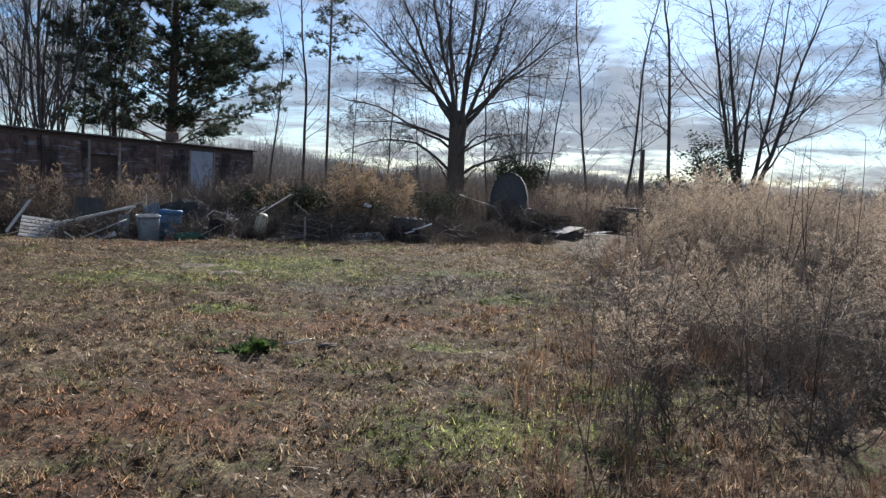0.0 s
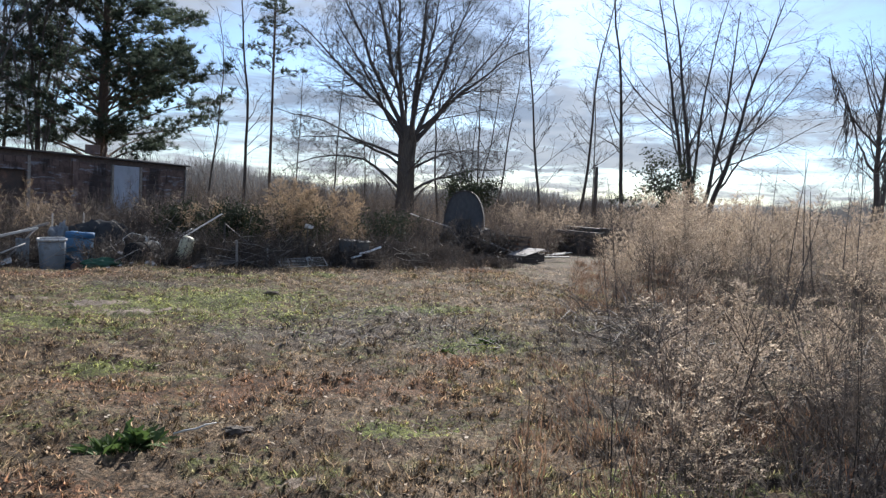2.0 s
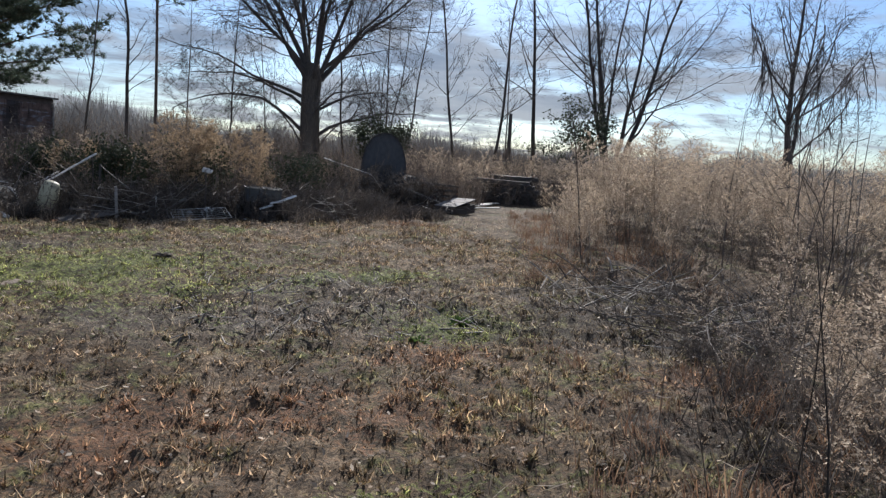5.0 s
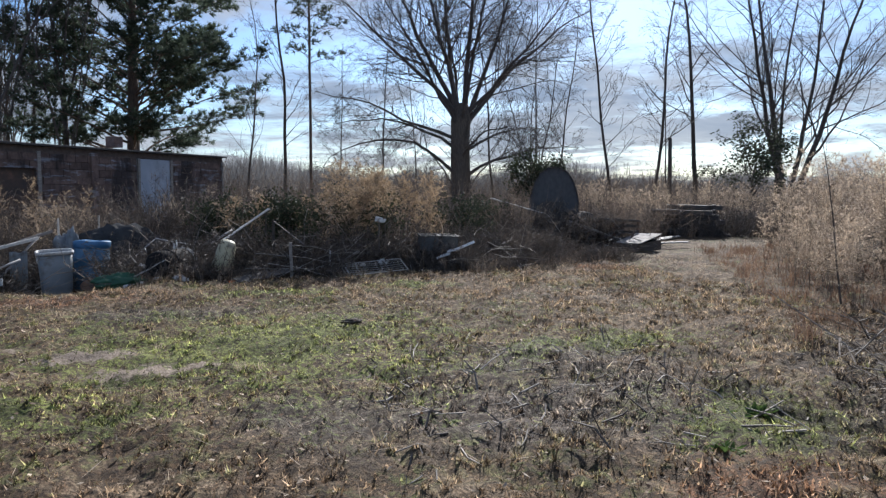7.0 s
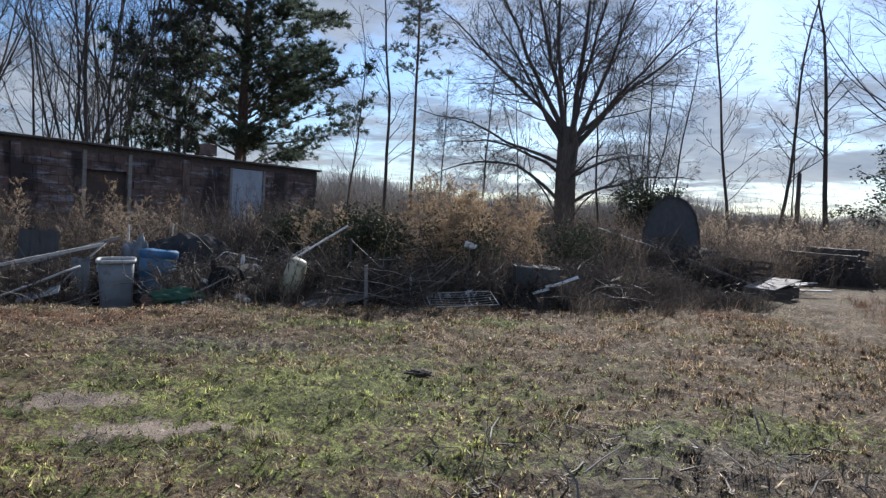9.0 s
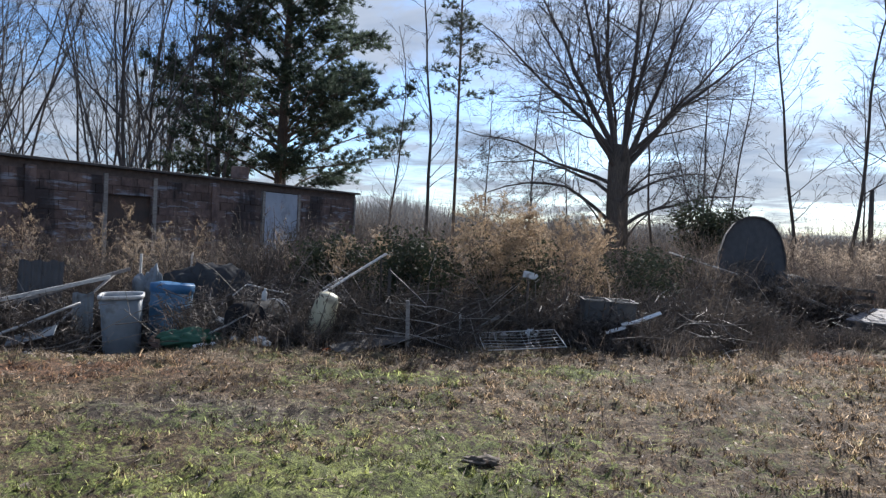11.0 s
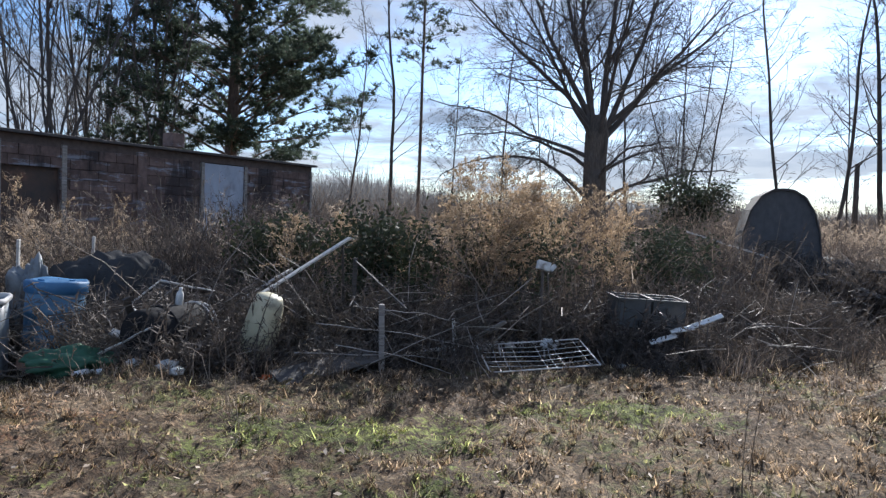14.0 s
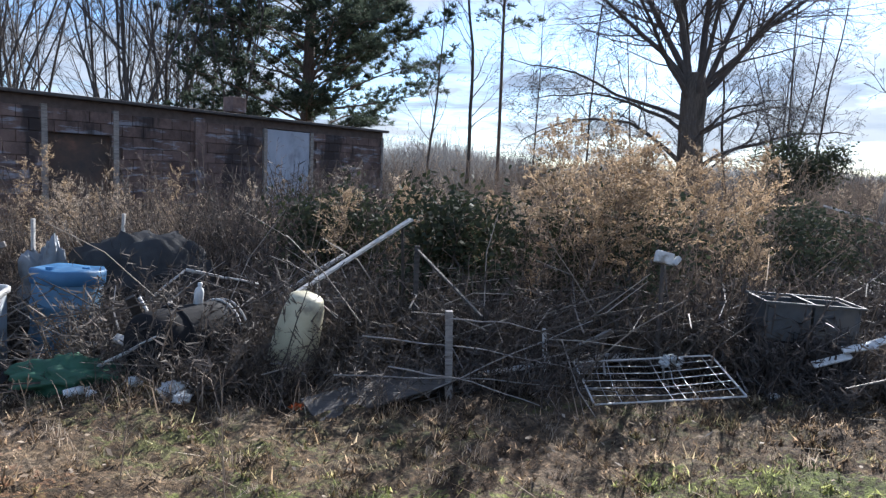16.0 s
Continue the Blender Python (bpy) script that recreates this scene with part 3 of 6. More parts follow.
def pine(seed, height, reach, girth, bare, sprays, step=1.15, full=1.0):
    """A loblolly pine: boughs that rise or level out, clothed in clumps of long needles, with gaps between them."""
    rng = random.Random(seed)
    trunk, wood, green = Geo(), Geo(), Geo()
    pts, dirs, radii = limb(trunk, rng, Vector((0, 0, -0.1)), Vector((0, 0, 1)), height, girth, 0.06, 8, 14, 0.012, 0.05)

    def tuft(o, w):
        for b in range(13):
            e = (w * 0.6 + Vector((rng.gauss(0, 0.6), rng.gauss(0, 0.6), rng.gauss(0.25, 0.45)))).normalized()
            s = e.orthogonal().normalized()
            s.rotate(Matrix.Rotation(rng.uniform(0, 3.1), 3, e))
            green.tri(o - s * 0.03, o + s * 0.03, o + e * rng.uniform(0.24, 0.46))

    z = bare * height
    while z < height * 0.985:
        at = z / height
        i = min(int(at * 14), 13)
        q = pts[i].lerp(pts[i + 1], at * 14 - i)
        spin0 = rng.uniform(0, 6.28)
        n = rng.choice((3, 4, 5))
        for k in range(n):
            spin = spin0 + 6.283 * k / n + rng.gauss(0, 0.35)
            env = reach * (1.05 - 0.72 * ((at - bare) / (1 - bare)) ** 1.25) * rng.uniform(0.5, 1.08)
            rise = rng.uniform(48, 84) - 18 * at
            p1, d1, r1 = arched(wood, rng, q + Vector((0, 0, rng.gauss(0, 0.2))), spin, rise, rng.uniform(70, 94), env, max(radii[i] * 0.25, 0.03), 0.012, 6, 0.06, 5)
            for j in range(sprays):
                u = (0.30 + 0.70 * (j + rng.random()) / sprays) * 6
                h = min(int(u), 5)
                o = p1[h].lerp(p1[h + 1], min(u - h, 1.0))
                side = d1[h].copy()
                side.rotate(Matrix.Rotation(rng.choice((-1, 1)) * rng.uniform(0.3, 1.2), 3, "Z"))
                side.z = rng.gauss(0.2, 0.3)
                ln = env * 0.28 * (1.3 - u / 6) * rng.uniform(0.5, 1.3) + 0.4
                p2, d2, r2 = limb(wood, rng, o, side.normalized(), ln, 0.018, 0.008, 3, 3, 0.12, 0.06)
                for a in range(int((2 + ln * 4.2) * full)):
                    w = rng.uniform(0.6, 3.0)
                    g = min(int(w), 2)
                    tuft(p2[g].lerp(p2[g + 1], w - g) + Vector((rng.gauss(0, 0.17), rng.gauss(0, 0.17), rng.gauss(0.05, 0.12))), d2[g])
                tuft(p2[-1], d2[-1])
            tuft(p1[-1], d1[-1])
        z += step * rng.uniform(0.7, 1.3)
    return trunk, wood, green


def plant_tree(name, at, parts_, label, category="tree", group="", turn=0.0):
    t = thing(name, at @ pose(0, 0, 0, 0, 0, turn), label, category, group)
    for pname, geo, mat in parts_:
        part(pname, geo, mat, t, smooth=pname == "trunk")
    return t


tk, cr = oak()
plant_tree("oak_tree", on(12.5, 44.5), (("trunk", tk, BARK), ("crown", cr, TWIG)), "great bare oak with a thick grey trunk and spreading limbs")
tk, wd, gr = pine(8, 27, 9.8, 0.46, 0.12, 14, 0.78, 1.25)
plant_tree("pine_tree", on(-5.8, 55.5), (("trunk", tk, BARK_PINE), ("branchwork", wd, BARK_PINE), ("needles", gr, NEEDLES)), "tall dark green pine with level boughs")
tk, wd, gr = pine(21, 24, 2.6, 0.12, 0.45, 3, 1.3, 0.7)
plant_tree("pine_tree", on(5.6, 58), (("trunk", tk, BARK_PINE), ("branchwork", wd, BARK_PINE), ("needles", gr, NEEDLES)), "slender pine with sparse tufts of needles high up")
tk, cr = clump_tree(4, 17.5, 0.30, 4, 17, 2)
plant_tree("bare_tree", on(31.0, 40.4), (("trunk", tk, BARK), ("crown", cr, TWIG)), "bare tree forking low into several rising stems")
tk, cr = clump_tree(14, 13, 0.24, 2, 8, 4, 7)
plant_tree("bare_tree", on(33.5, 29.5), (("trunk", tk, BARK_DARK), ("crown", cr, TWIG)), "dark forked tree hung with dead vines")

SLIM = [slim_tree(50 + k, (19, 17, 21, 15)[k], (0.12, 0.10, 0.16, 0.08)[k], (0.2, 0.14, 0.24, 0.16)[k], (0.17, 0.2, 0.16, 0.22)[k], 5, 0.05 * (k % 2), 0.02, 0.055) for k in range(4)]
SLIM += [vase_tree(90 + k, (17, 20, 15)[k], 0.16, (2.2, 5.0, 1.2)[k], 3, (17, 14, 20)[k]) for k in range(3)]
slim_meshes = [(a.mesh("trunk", True), b.mesh("crown")) for a, b in SLIM]


def slim(k, x, y, size, turn, label, group):
    t = thing("bare_tree", on(x, y, 0, turn) @ Matrix.Scale(size, 4), label, "tree", group)
    part("trunk", slim_meshes[k][0], BARK_DARK, t)
    part("crown", slim_meshes[k][1], TWIG, t)
    return t


# single trees along the far edge of the yard
for k, x, y, s, turn in ((2, 29.7, 47.3, 1.1, 20), (0, 23.5, 42.4, 0.95, 80), (1, 21.0, 42.8, 1.0, 150), (0, 3.4, 53.2, 1.1, 200), (1, 21.9, 52.5, 0.85, 310), (3, 19.0, 49.0, 0.9, 10),
                         (1, 13.3, 45.3, 0.95, 120), (6, 18.2, 47.5, 0.75, 40), (3, 10.4, 45.8, 0.62, 300), (2, 31.9, 42.5, 0.85, 260), (3, 8.5, 47.0, 0.8, 70), (3, 6.5, 49.5, 0.7, 190), (1, 1.2, 55.0, 0.9, 30), (3, 26.0, 45.0, 0.75, 215), (1, 16.6, 50.0, 0.9, 95)):
    slim(k, x, y, s, turn, "tall slim bare tree at the edge of the yard", "slim trees along the yard")
# the wood behind the building
rw = random.Random(77)
for row in range(58):
    y = rw.uniform(41, 80)
    x = rw.uniform(-0.60 * y - 2, -0.09 * y - 3.0)
    if abs(x + 5.8) < 1.5 and y < 58:
        continue
    slim(rw.choice((0, 1, 3, 4, 5, 6, 4, 6)), x, y, rw.uniform(0.85, 1.3), rw.uniform(0, 360), "bare trunk of the winter wood behind the building", "bare trees of the wood")


def far_woods():
    """Low belt of woods all round the fields: ragged crowns standing close, with twigs above them."""
    rng = np.random.default_rng(8)

    def height(az):
        wave = np.sin(az * 9 + 0.4) * np.sin(az * 23 + 1) + 0.5 * np.sin(az * 61) + 0.35 * np.sin(az * 140 + 2) * np.sin(az * 93)
        return 4.6 + 1.3 * wave + 2.6 * smooth(0.30, -0.05, az) * smooth(-0.9, -0.5, az)
    parts_ = []
    for count, near, far, wide, low in ((26000, 105, 205, 0.16, 0.0), (95000, 85, 205, 0.03, 0.35)):
        az = np.where(rng.random(count) < 0.7, rng.uniform(-0.7, 1.1, count), rng.random(count) * 2 * np.pi)
        d = near + (far - near) * rng.random(count)
        top = np.maximum(height(az), 2.0) * rng.uniform(0.55, 1.05, count) * (0.75 + 0.25 * d / far)
        x, y = np.sin(az) * d, np.cos(az) * d
        px, py = np.cos(az), -np.sin(az)
        s = wide * rng.uniform(0.5, 1.6, count)
        foot = top * low * rng.random(count)
        lean = rng.normal(0, 0.25, count) * (top - foot) * (0.4 + low)
        q = [np.stack([x + px * u, y + py * u, z], 1) for u, z in ((-s, foot), (s, foot), (lean, top * rng.uniform(0.9, 1.12, count)))]
        parts_.append(np.stack(q, 1).reshape(-1, 3))
    v = np.concatenate(parts_)
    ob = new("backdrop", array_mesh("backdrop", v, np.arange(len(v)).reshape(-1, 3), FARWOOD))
    tagged(ob, "low belt of winter woods beyond the fields, greyed with painted haze", "woods", kind="structure")


far_woods()


# ---- weeds ----
def plume_weed(seed, height, arms, fluff, droop=0.0, blade=0.02, low=0.34):
    """A dry feathery weed: thin stalk, many side stems, seed fluff as small flakes."""
    rng = random.Random(seed)
    stem, head = Geo(), Geo()
    pts, dirs, radii = limb(stem, rng, Vector((0, 0, -0.03)), Vector((rng.gauss(0, 0.08), rng.gauss(0, 0.08), 1)).normalized(), height, 0.007, 0.002, 3, 6, 0.05, 0.02)
    for k in range(arms):
        at = low + (1 - low) * (k + rng.random()) / arms
        i = min(int(at * 6), 5)
        q = pts[i].lerp(pts[i + 1], at * 6 - i)
        d = turn_to(dirs[i], radians(rng.uniform(35, 88)), rng.uniform(0, 6.28))
        ln = height * 0.40 * (1.2 - at) * rng.uniform(0.5, 1.3)
        p2, d2, r2 = limb(stem, rng, q, d, ln, 0.0035, 0.0012, 2, 3, 0.1, 0.05 - droop)
        for c in range(fluff):
            u = rng.random() ** 0.6 * 3
            j = min(int(u), 2)
            o = p2[j].lerp(p2[j + 1], u - j)
            o = o + Vector((rng.gauss(0, 0.014), rng.gauss(0, 0.014), rng.gauss(0, 0.014)))
            e = (d2[j] + Vector((rng.gauss(0, 0.7), rng.gauss(0, 0.7), rng.gauss(0.1, 0.6)))).normalized()
            s = e.orthogonal().normalized()
            s.rotate(Matrix.Rotation(rng.uniform(0, 6.28), 3, e))
            w, l = blade * rng.uniform(0.25, 0.6), blade * rng.uniform(1.2, 3.0)
            head.tri(o - s * w, o + s * w, o + e * l)
    return stem, head


def twig_weed(seed, height, arms, r=0.006):
    """A bare branching stalk."""
    rng = random.Random(seed)
    g = Geo()
    rules = [(arms, 0.42, 38, 0.25, 0.05, 0.05), (4, 0.45, 40, 0.25, 0.05, 0.1), (2, 0.5, 40, 0.3, 0.0, 0.15), (0, 0, 0, 0, 0, 0.1)]
    boughs(g, rng, Vector((0, 0, -0.03)), Vector((rng.gauss(0, 0.12), rng.gauss(0, 0.12), 1)).normalized(), height, r, 0, rules, None, 0.0016, 2)
    return g


def blade_tuft(seed, height, blades, spread=0.12, w=0.006):
    """A tuft of long dry grass blades, each bent over."""
    rng = random.Random(seed)
    g = Geo()
    for k in range(blades):
        a, b = rng.uniform(0, 6.28), rng.uniform(0.1, 0.9)
        o = Vector((rng.gauss(0, spread), rng.gauss(0, spread), -0.02))
        d = Vector((math.cos(a) * math.sin(b), math.sin(a) * math.sin(b), math.cos(b)))
        s = Vector((-math.sin(a), math.cos(a), 0)) * w * rng.uniform(0.5, 1)
        h = height * rng.uniform(0.45, 1)
        m = o + d * h * 0.6
        e = m + (d + Vector((math.cos(a), math.sin(a), -0.7)) * rng.uniform(0.1, 0.8)).normalized() * h * 0.45
        i = len(g.v)
        g.v += [o - s, o + s, m + s * 0.7, m - s * 0.7, e]
        g.f += [(i, i + 1, i + 2, i + 3), (i + 3, i + 2, i + 4)]
    return g


def bush(seed, height, width, twigs, leaf):
    """A dense bush: many twigs from the ground and small flakes."""
    rng = random.Random(seed)
    g = Geo()
    for k in range(twigs):
        a, o = rng.uniform(0, 6.28), Vector((rng.gauss(0, width * 0.22), rng.gauss(0, width * 0.22), -0.03))
        d = Vector((math.cos(a) * 0.5 * width / height, math.sin(a) * 0.5 * width / height, 1)).normalized()
        p, ds, r = limb(g, rng, o, d, height * rng.uniform(0.5, 1.05), 0.007, 0.0025, 2, 4, 0.14, 0.0)
        for c in range(leaf):
            u = rng.uniform(0.6, 3.99)
            j = int(u)
            q = p[j].lerp(p[j + 1], u - j)
            e = Vector((rng.gauss(0, 1), rng.gauss(0, 1), rng.gauss(0.3, 0.8))).normalized()
            s = e.orthogonal().normalized()
            l, w = rng.uniform(0.04, 0.13), rng.uniform(0.003, 0.009)
            g.tri(q - s * w, q + s * w, q + e * l)
    return g


def plumes(name, places, seeds, height, arms, fluff, head_mat, label, blade=0.014):
    both = [plume_weed(s, height, arms, fluff, 0.0, blade) for s in seeds]
    strew(name + "_stalks", [b[0] for b in both], places, STALK, "thin brown stalks of " + label, "weeds")
    strew(name, [b[1] for b in both], places, head_mat, label, "weeds")


def scatter(rng, count, inside, box, size, lean=0.15):
    out = []
    while len(out) < count:
        x, y = rng.uniform(box[0], box[1]), rng.uniform(box[2], box[3])
        k = inside(x, y)
        if k > 0 and rng.random() < k:
            out.append((x, y, float(gz(x, y)), rng.uniform(0, 6.28), rng.uniform(*size), rng.gauss(0, lean)))
    return out


rg = random.Random(123)
pit = lambda x, y: ((x - 6.9) / 2.7) ** 2 + ((y - 9.7) / 2.1) ** 2   # the dark hollow by the thicket


def thick(x, y):
    e = x - float(thicket_edge(y))
    if e < 0.5 or pit(x, y) < 1.0 or (y < 10.5 and x < 7.6) or (x > 8.4 and 9.0 < y < 12.4 and (x * 7.3 + y * 3.1) % 1 < 0.85):
        return 0
    clump = noise.noise(Vector((x * 0.75, y * 0.75, 3.0))) + 0.5 * noise.noise(Vector((x * 1.7, y * 1.7, 8.0)))
    return min(1.0, (e - 0.5) / 1.2) * max(0.04, min(1.0, 0.45 + 2.2 * clump))


plumes("dry_weed_thicket", scatter(rg, 400, thick, (4, 17, 5.5, 22), (0.45, 1.2), 0.28), range(6), 2.0, 44, 22, PLUME, "tall feathery tan weeds gone to seed")
strew("bare_weed_stalks", [twig_weed(60 + k, 1.6, 7, 0.007) for k in range(5)], scatter(rg, 210, lambda x, y: (1 if x < 6.5 and y < 9.5 else 0.3) if x - thicket_edge(y) > -0.3 and pit(x, y) > 1.0 else 0, (1.8, 12, 3.2, 18), (0.4, 0.95), 0.2), DARKBRUSH, "bare branching brown weed stalks", "weeds")
strew("russet_weeds", [blade_tuft(80 + k, 0.45, 34) for k in range(4)], scatter(rg, 420, lambda x, y: 1 if -0.9 < x - thicket_edge(y) < 2.6 and pit(x, y) > 1.0 else 0, (1.0, 15, 3.0, 22), (0.3, 0.85), 0.2), REDWEED, "low russet dry weeds along the thicket", "weeds")
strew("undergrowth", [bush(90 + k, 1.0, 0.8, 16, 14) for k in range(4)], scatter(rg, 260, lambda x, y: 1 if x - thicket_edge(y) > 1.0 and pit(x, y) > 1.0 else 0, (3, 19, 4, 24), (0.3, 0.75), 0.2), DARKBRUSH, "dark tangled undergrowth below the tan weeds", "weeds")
strew("dead_grass_tufts", [blade_tuft(100 + k, 0.22, 26, 0.07, 0.004) for k in range(4)], scatter(rg, 520, lambda x, y: 1 if x < thicket_edge(y) and (y > 16.5 or rg.random() < 0.12) else 0, (-4, 10, 3, 20.5), (0.25, 0.6), 0.2), PLUME, "tufts of bleached dry grass", "grass")


def hedge_line(x):
    """The front of the brush behind the heaps of scrap."""
    return 20.5 - 0.9 * max(0.0, 1 - abs(x - 3.0) / 2.0) + 0.30 * max(x - 3.0, 0) + 0.1 * max(-x, 0)


# open ground before the tub and drum, the green sheet, the rack and the sink
clear = lambda x, y: not (-3.1 < x < -1.7 and y < 19.9 or -1.9 < x < -0.95 and y < 18.9 or 2.1 < x < 3.5 and y < 19.0 or 3.6 < x < 4.5 and y < 18.95 and rg.random() < 0.3)
in_front = lambda x, y: (32.5 - y) * 0.605 + (x - 0.02) * 0.796 > 0.7   # of the block building
behind = lambda x, y: 1 if hedge_line(x) < y < hedge_line(x) + 7.5 and (in_front(x, y) or x > 0.6) and not (8.0 < x < 11 and y < 24.2) else 0
strew("dark_brush", [bush(120 + k, 1.5, 1.3, 26, 14) for k in range(5)], scatter(rg, 360, behind, (-7.5, 12, 19.4, 31), (0.5, 1.15), 0.15), BRUSH, "dense dark winter brush behind the scrap heaps", "brush")
strew("brush_stalks", [twig_weed(140 + k, 1.9, 9) for k in range(5)], scatter(rg, 220, behind, (-7.5, 14, 19.4, 30), (0.45, 1.0), 0.2), STALK, "bare stalks rising out of the brush", "brush")
plumes("tan_weeds", scatter(rg, 64, lambda x, y: behind(x, y) * (1 if x < -2.5 else 0.35), (-8, 12, 20.5, 27), (0.55, 0.95), 0.16), range(10, 14), 1.7, 28, 30, PLUME, "tan seeding weeds among the brush")
plumes("field_reeds", scatter(rg, 300, lambda x, y: 1 if y > 26 and x > 0.32 * y + 3 else 0, (10, 36, 26, 44), (0.8, 1.15), 0.1), range(20, 24), 1.75, 16, 13, PLUME, "pale reeds and tall grass of the field beyond", 0.022)
strew("field_brush", [bush(160 + k, 2.2, 2.2, 30, 14) for k in range(4)], scatter(rg, 210, lambda x, y: 1, (-1, 40, 33, 58), (0.7, 1.5), 0.1), BRUSH, "low dark brush under the trees", "brush")


def golden_shrub(x, y, size, seed, label):
    t = thing("golden_shrub", on(x, y), label, "shrub", "golden shrubs in the brush")
    rng = random.Random(seed)
    both = [plume_weed(seed + k, 2.0, 34, 34, 0.05, 0.016, 0.56) for k in range(3)]
    for name, sel, mat in (("stem", 0, STALK), ("plume", 1, GOLD)):
        vs, fs, n = [], [], 0
        rr = random.Random(seed + 1)
        for k in range(15):
            v, f = tris_of(both[k % 3][sel])
            m = np.array(Matrix.Rotation(rr.uniform(0, 6.28), 3, "Z") @ Matrix.Rotation(rr.gauss(0, 0.3), 3, "X")) * size * rr.uniform(0.5, 1.05)
            vs.append(v @ m.T + (rr.gauss(0, 0.44), rr.gauss(0, 0.3), 0))
            fs.append(f + n)
            n += len(v)
        part(name, array_mesh(name, np.concatenate(vs), np.concatenate(fs), mat), mat, t)["kind"] = "stuff"


golden_shrub(2.4, 20.0, 1.02, 300, "golden dry shrub catching the sun behind the heaps")
golden_shrub(3.85, 20.7, 0.95, 320, "feathery golden shrub beside the white plastic scrap")
golden_shrub(1.35, 20.9, 0.72, 340, "low golden shrub in dark brush")

strew("heap_brush", [bush(180 + k, 0.75, 0.8, 22, 16) for k in range(4)], scatter(rg, 330, lambda x, y: 1 if hedge_line(x) - 1.9 < y < hedge_line(x) and clear(x, y) else 0, (-5.5, 7.5, 18.7, 22.5), (0.55, 1.25), 0.25), DARKBRUSH, "dark dead weeds growing through the scrap", "brush")
strew("heap_weeds", [blade_tuft(190 + k, 0.42, 26, 0.09, 0.005) for k in range(4)], scatter(rg, 260, lambda x, y: 1 if 17.9 < y < 20.4 + 0.2 * max(x, 0) and clear(x, y) else 0, (-5, 7.5, 17.9, 22), (0.5, 1.1), 0.25), STALK, "dry brown weeds along the front of the heap", "weeds")

strew("front_brush", [bush(210 + k, 0.5, 0.6, 20, 13) for k in range(4)], scatter(rg, 150, lambda x, y: 1 if 18.25 < y - 0.22 * max(x - 4, 0) < 19.1 and clear(x, y) else 0, (-3.2, 8.5, 18.0, 21), (0.45, 1.0), 0.3), DARKBRUSH, "small dead weeds before the scrap", "brush")
strew("sink_weeds", [bush(216 + k, 0.55, 0.5, 18, 12) for k in range(3)], scatter(rg, 26, lambda x, y: 1, (3.55, 4.6, 18.6, 18.84), (0.6, 1.15), 0.25), DARKBRUSH, "dead weeds grown up against the old sink", "weeds")
strew("hollow_brush", [bush(220 + k, 0.8, 0.9, 20, 16) for k in range(4)], scatter(rg, 120, lambda x, y: 1 if 22.2 < y < 23.1 else 0, (6.6, 9.6, 22, 23.2), (0.6, 1.7), 0.25), DARKBRUSH, "dark dead weeds grown up round the hut and the tarp", "brush")
strew("yard_end_brush", [bush(226 + k, 0.8, 0.9, 20, 14) for k in range(4)], scatter(rg, 110, lambda x, y: 1, (12.8, 19.0, 24.9, 28.5), (0.6, 1.7), 0.3), DARKBRUSH, "dark brush heaped round the old timbers", "brush")
strew("wood_edge_brush", [bush(166 + k, 2.4, 2.6, 34, 10) for k in range(4)], scatter(rg, 210, lambda x, y: 1 if x > -0.05 * y else 0, (-4, 46, 56, 84), (1.1, 2.2), 0.1), DARKBRUSH, "grey thicket along the edge of the far wood", "brush")


def vine_bush(x, y, h, w, seed, label):
    """A bush smothered in dark leaves."""
    rng = random.Random(seed)
    t = thing("vine_bush", on(x, y), label, "bush", "dark leafy bushes in the brush")
    wood, leaves = Geo(), Geo()
    tips = []
    for k in range(14):
        d = turn_to(Vector((0, 0, 1)), rng.uniform(0.0, 0.5) * w / h * 1.6, rng.uniform(0, 6.28))
        boughs(wood, rng, Vector((rng.gauss(0, w * 0.15), rng.gauss(0, w * 0.15), -0.03)), d, h * rng.uniform(0.65, 1.0), 0.012, 0, [(6, 0.4, 45, 0.15, 0.03, 0.09), (3, 0.5, 45, 0.2, 0, 0.15), (0, 0, 0, 0, 0, 0.2)], tips, 0.003)
    for p, d in tips:
        for c in range(9):
            o = p + Vector((rng.gauss(0, 0.09), rng.gauss(0, 0.09), rng.gauss(0, 0.09)))
            e = Vector((rng.gauss(0, 1), rng.gauss(0, 1), rng.gauss(-0.2, 0.8))).normalized()
            s = e.orthogonal().normalized() * rng.uniform(0.012, 0.026)
            leaves.quad(o, o + e * 0.03 + s, o + e * 0.07, o + e * 0.03 - s)
    part("branchwork", wood, STALK, t)
    part("leaves", leaves, EVERGREEN, t)


for k, (x, y, h, w) in enumerate(((1.35, 20.35, 1.5, 1.1), (3.1, 20.9, 1.45, 1.2), (0.1, 21.6, 1.25, 1.0), (5.2, 21.7, 1.3, 1.3), (6.9, 23.6, 1.3, 1.2))):
    vine_bush(x, y, h, w, 700 + k, "dark evergreen bush smothered in vines")


def tall_shrub(x, y, h, seed):
    g = twig_weed(seed, h, 13, 0.014)
    ob = new("bare_shrub", g.mesh("bare_shrub"))
    ob.data.materials.append(TWIG)
    ob.matrix_world = on(x, y)
    tagged(ob, "tall bare shrub rising over the tan weeds", "shrub", "bare shrubs in the thicket")


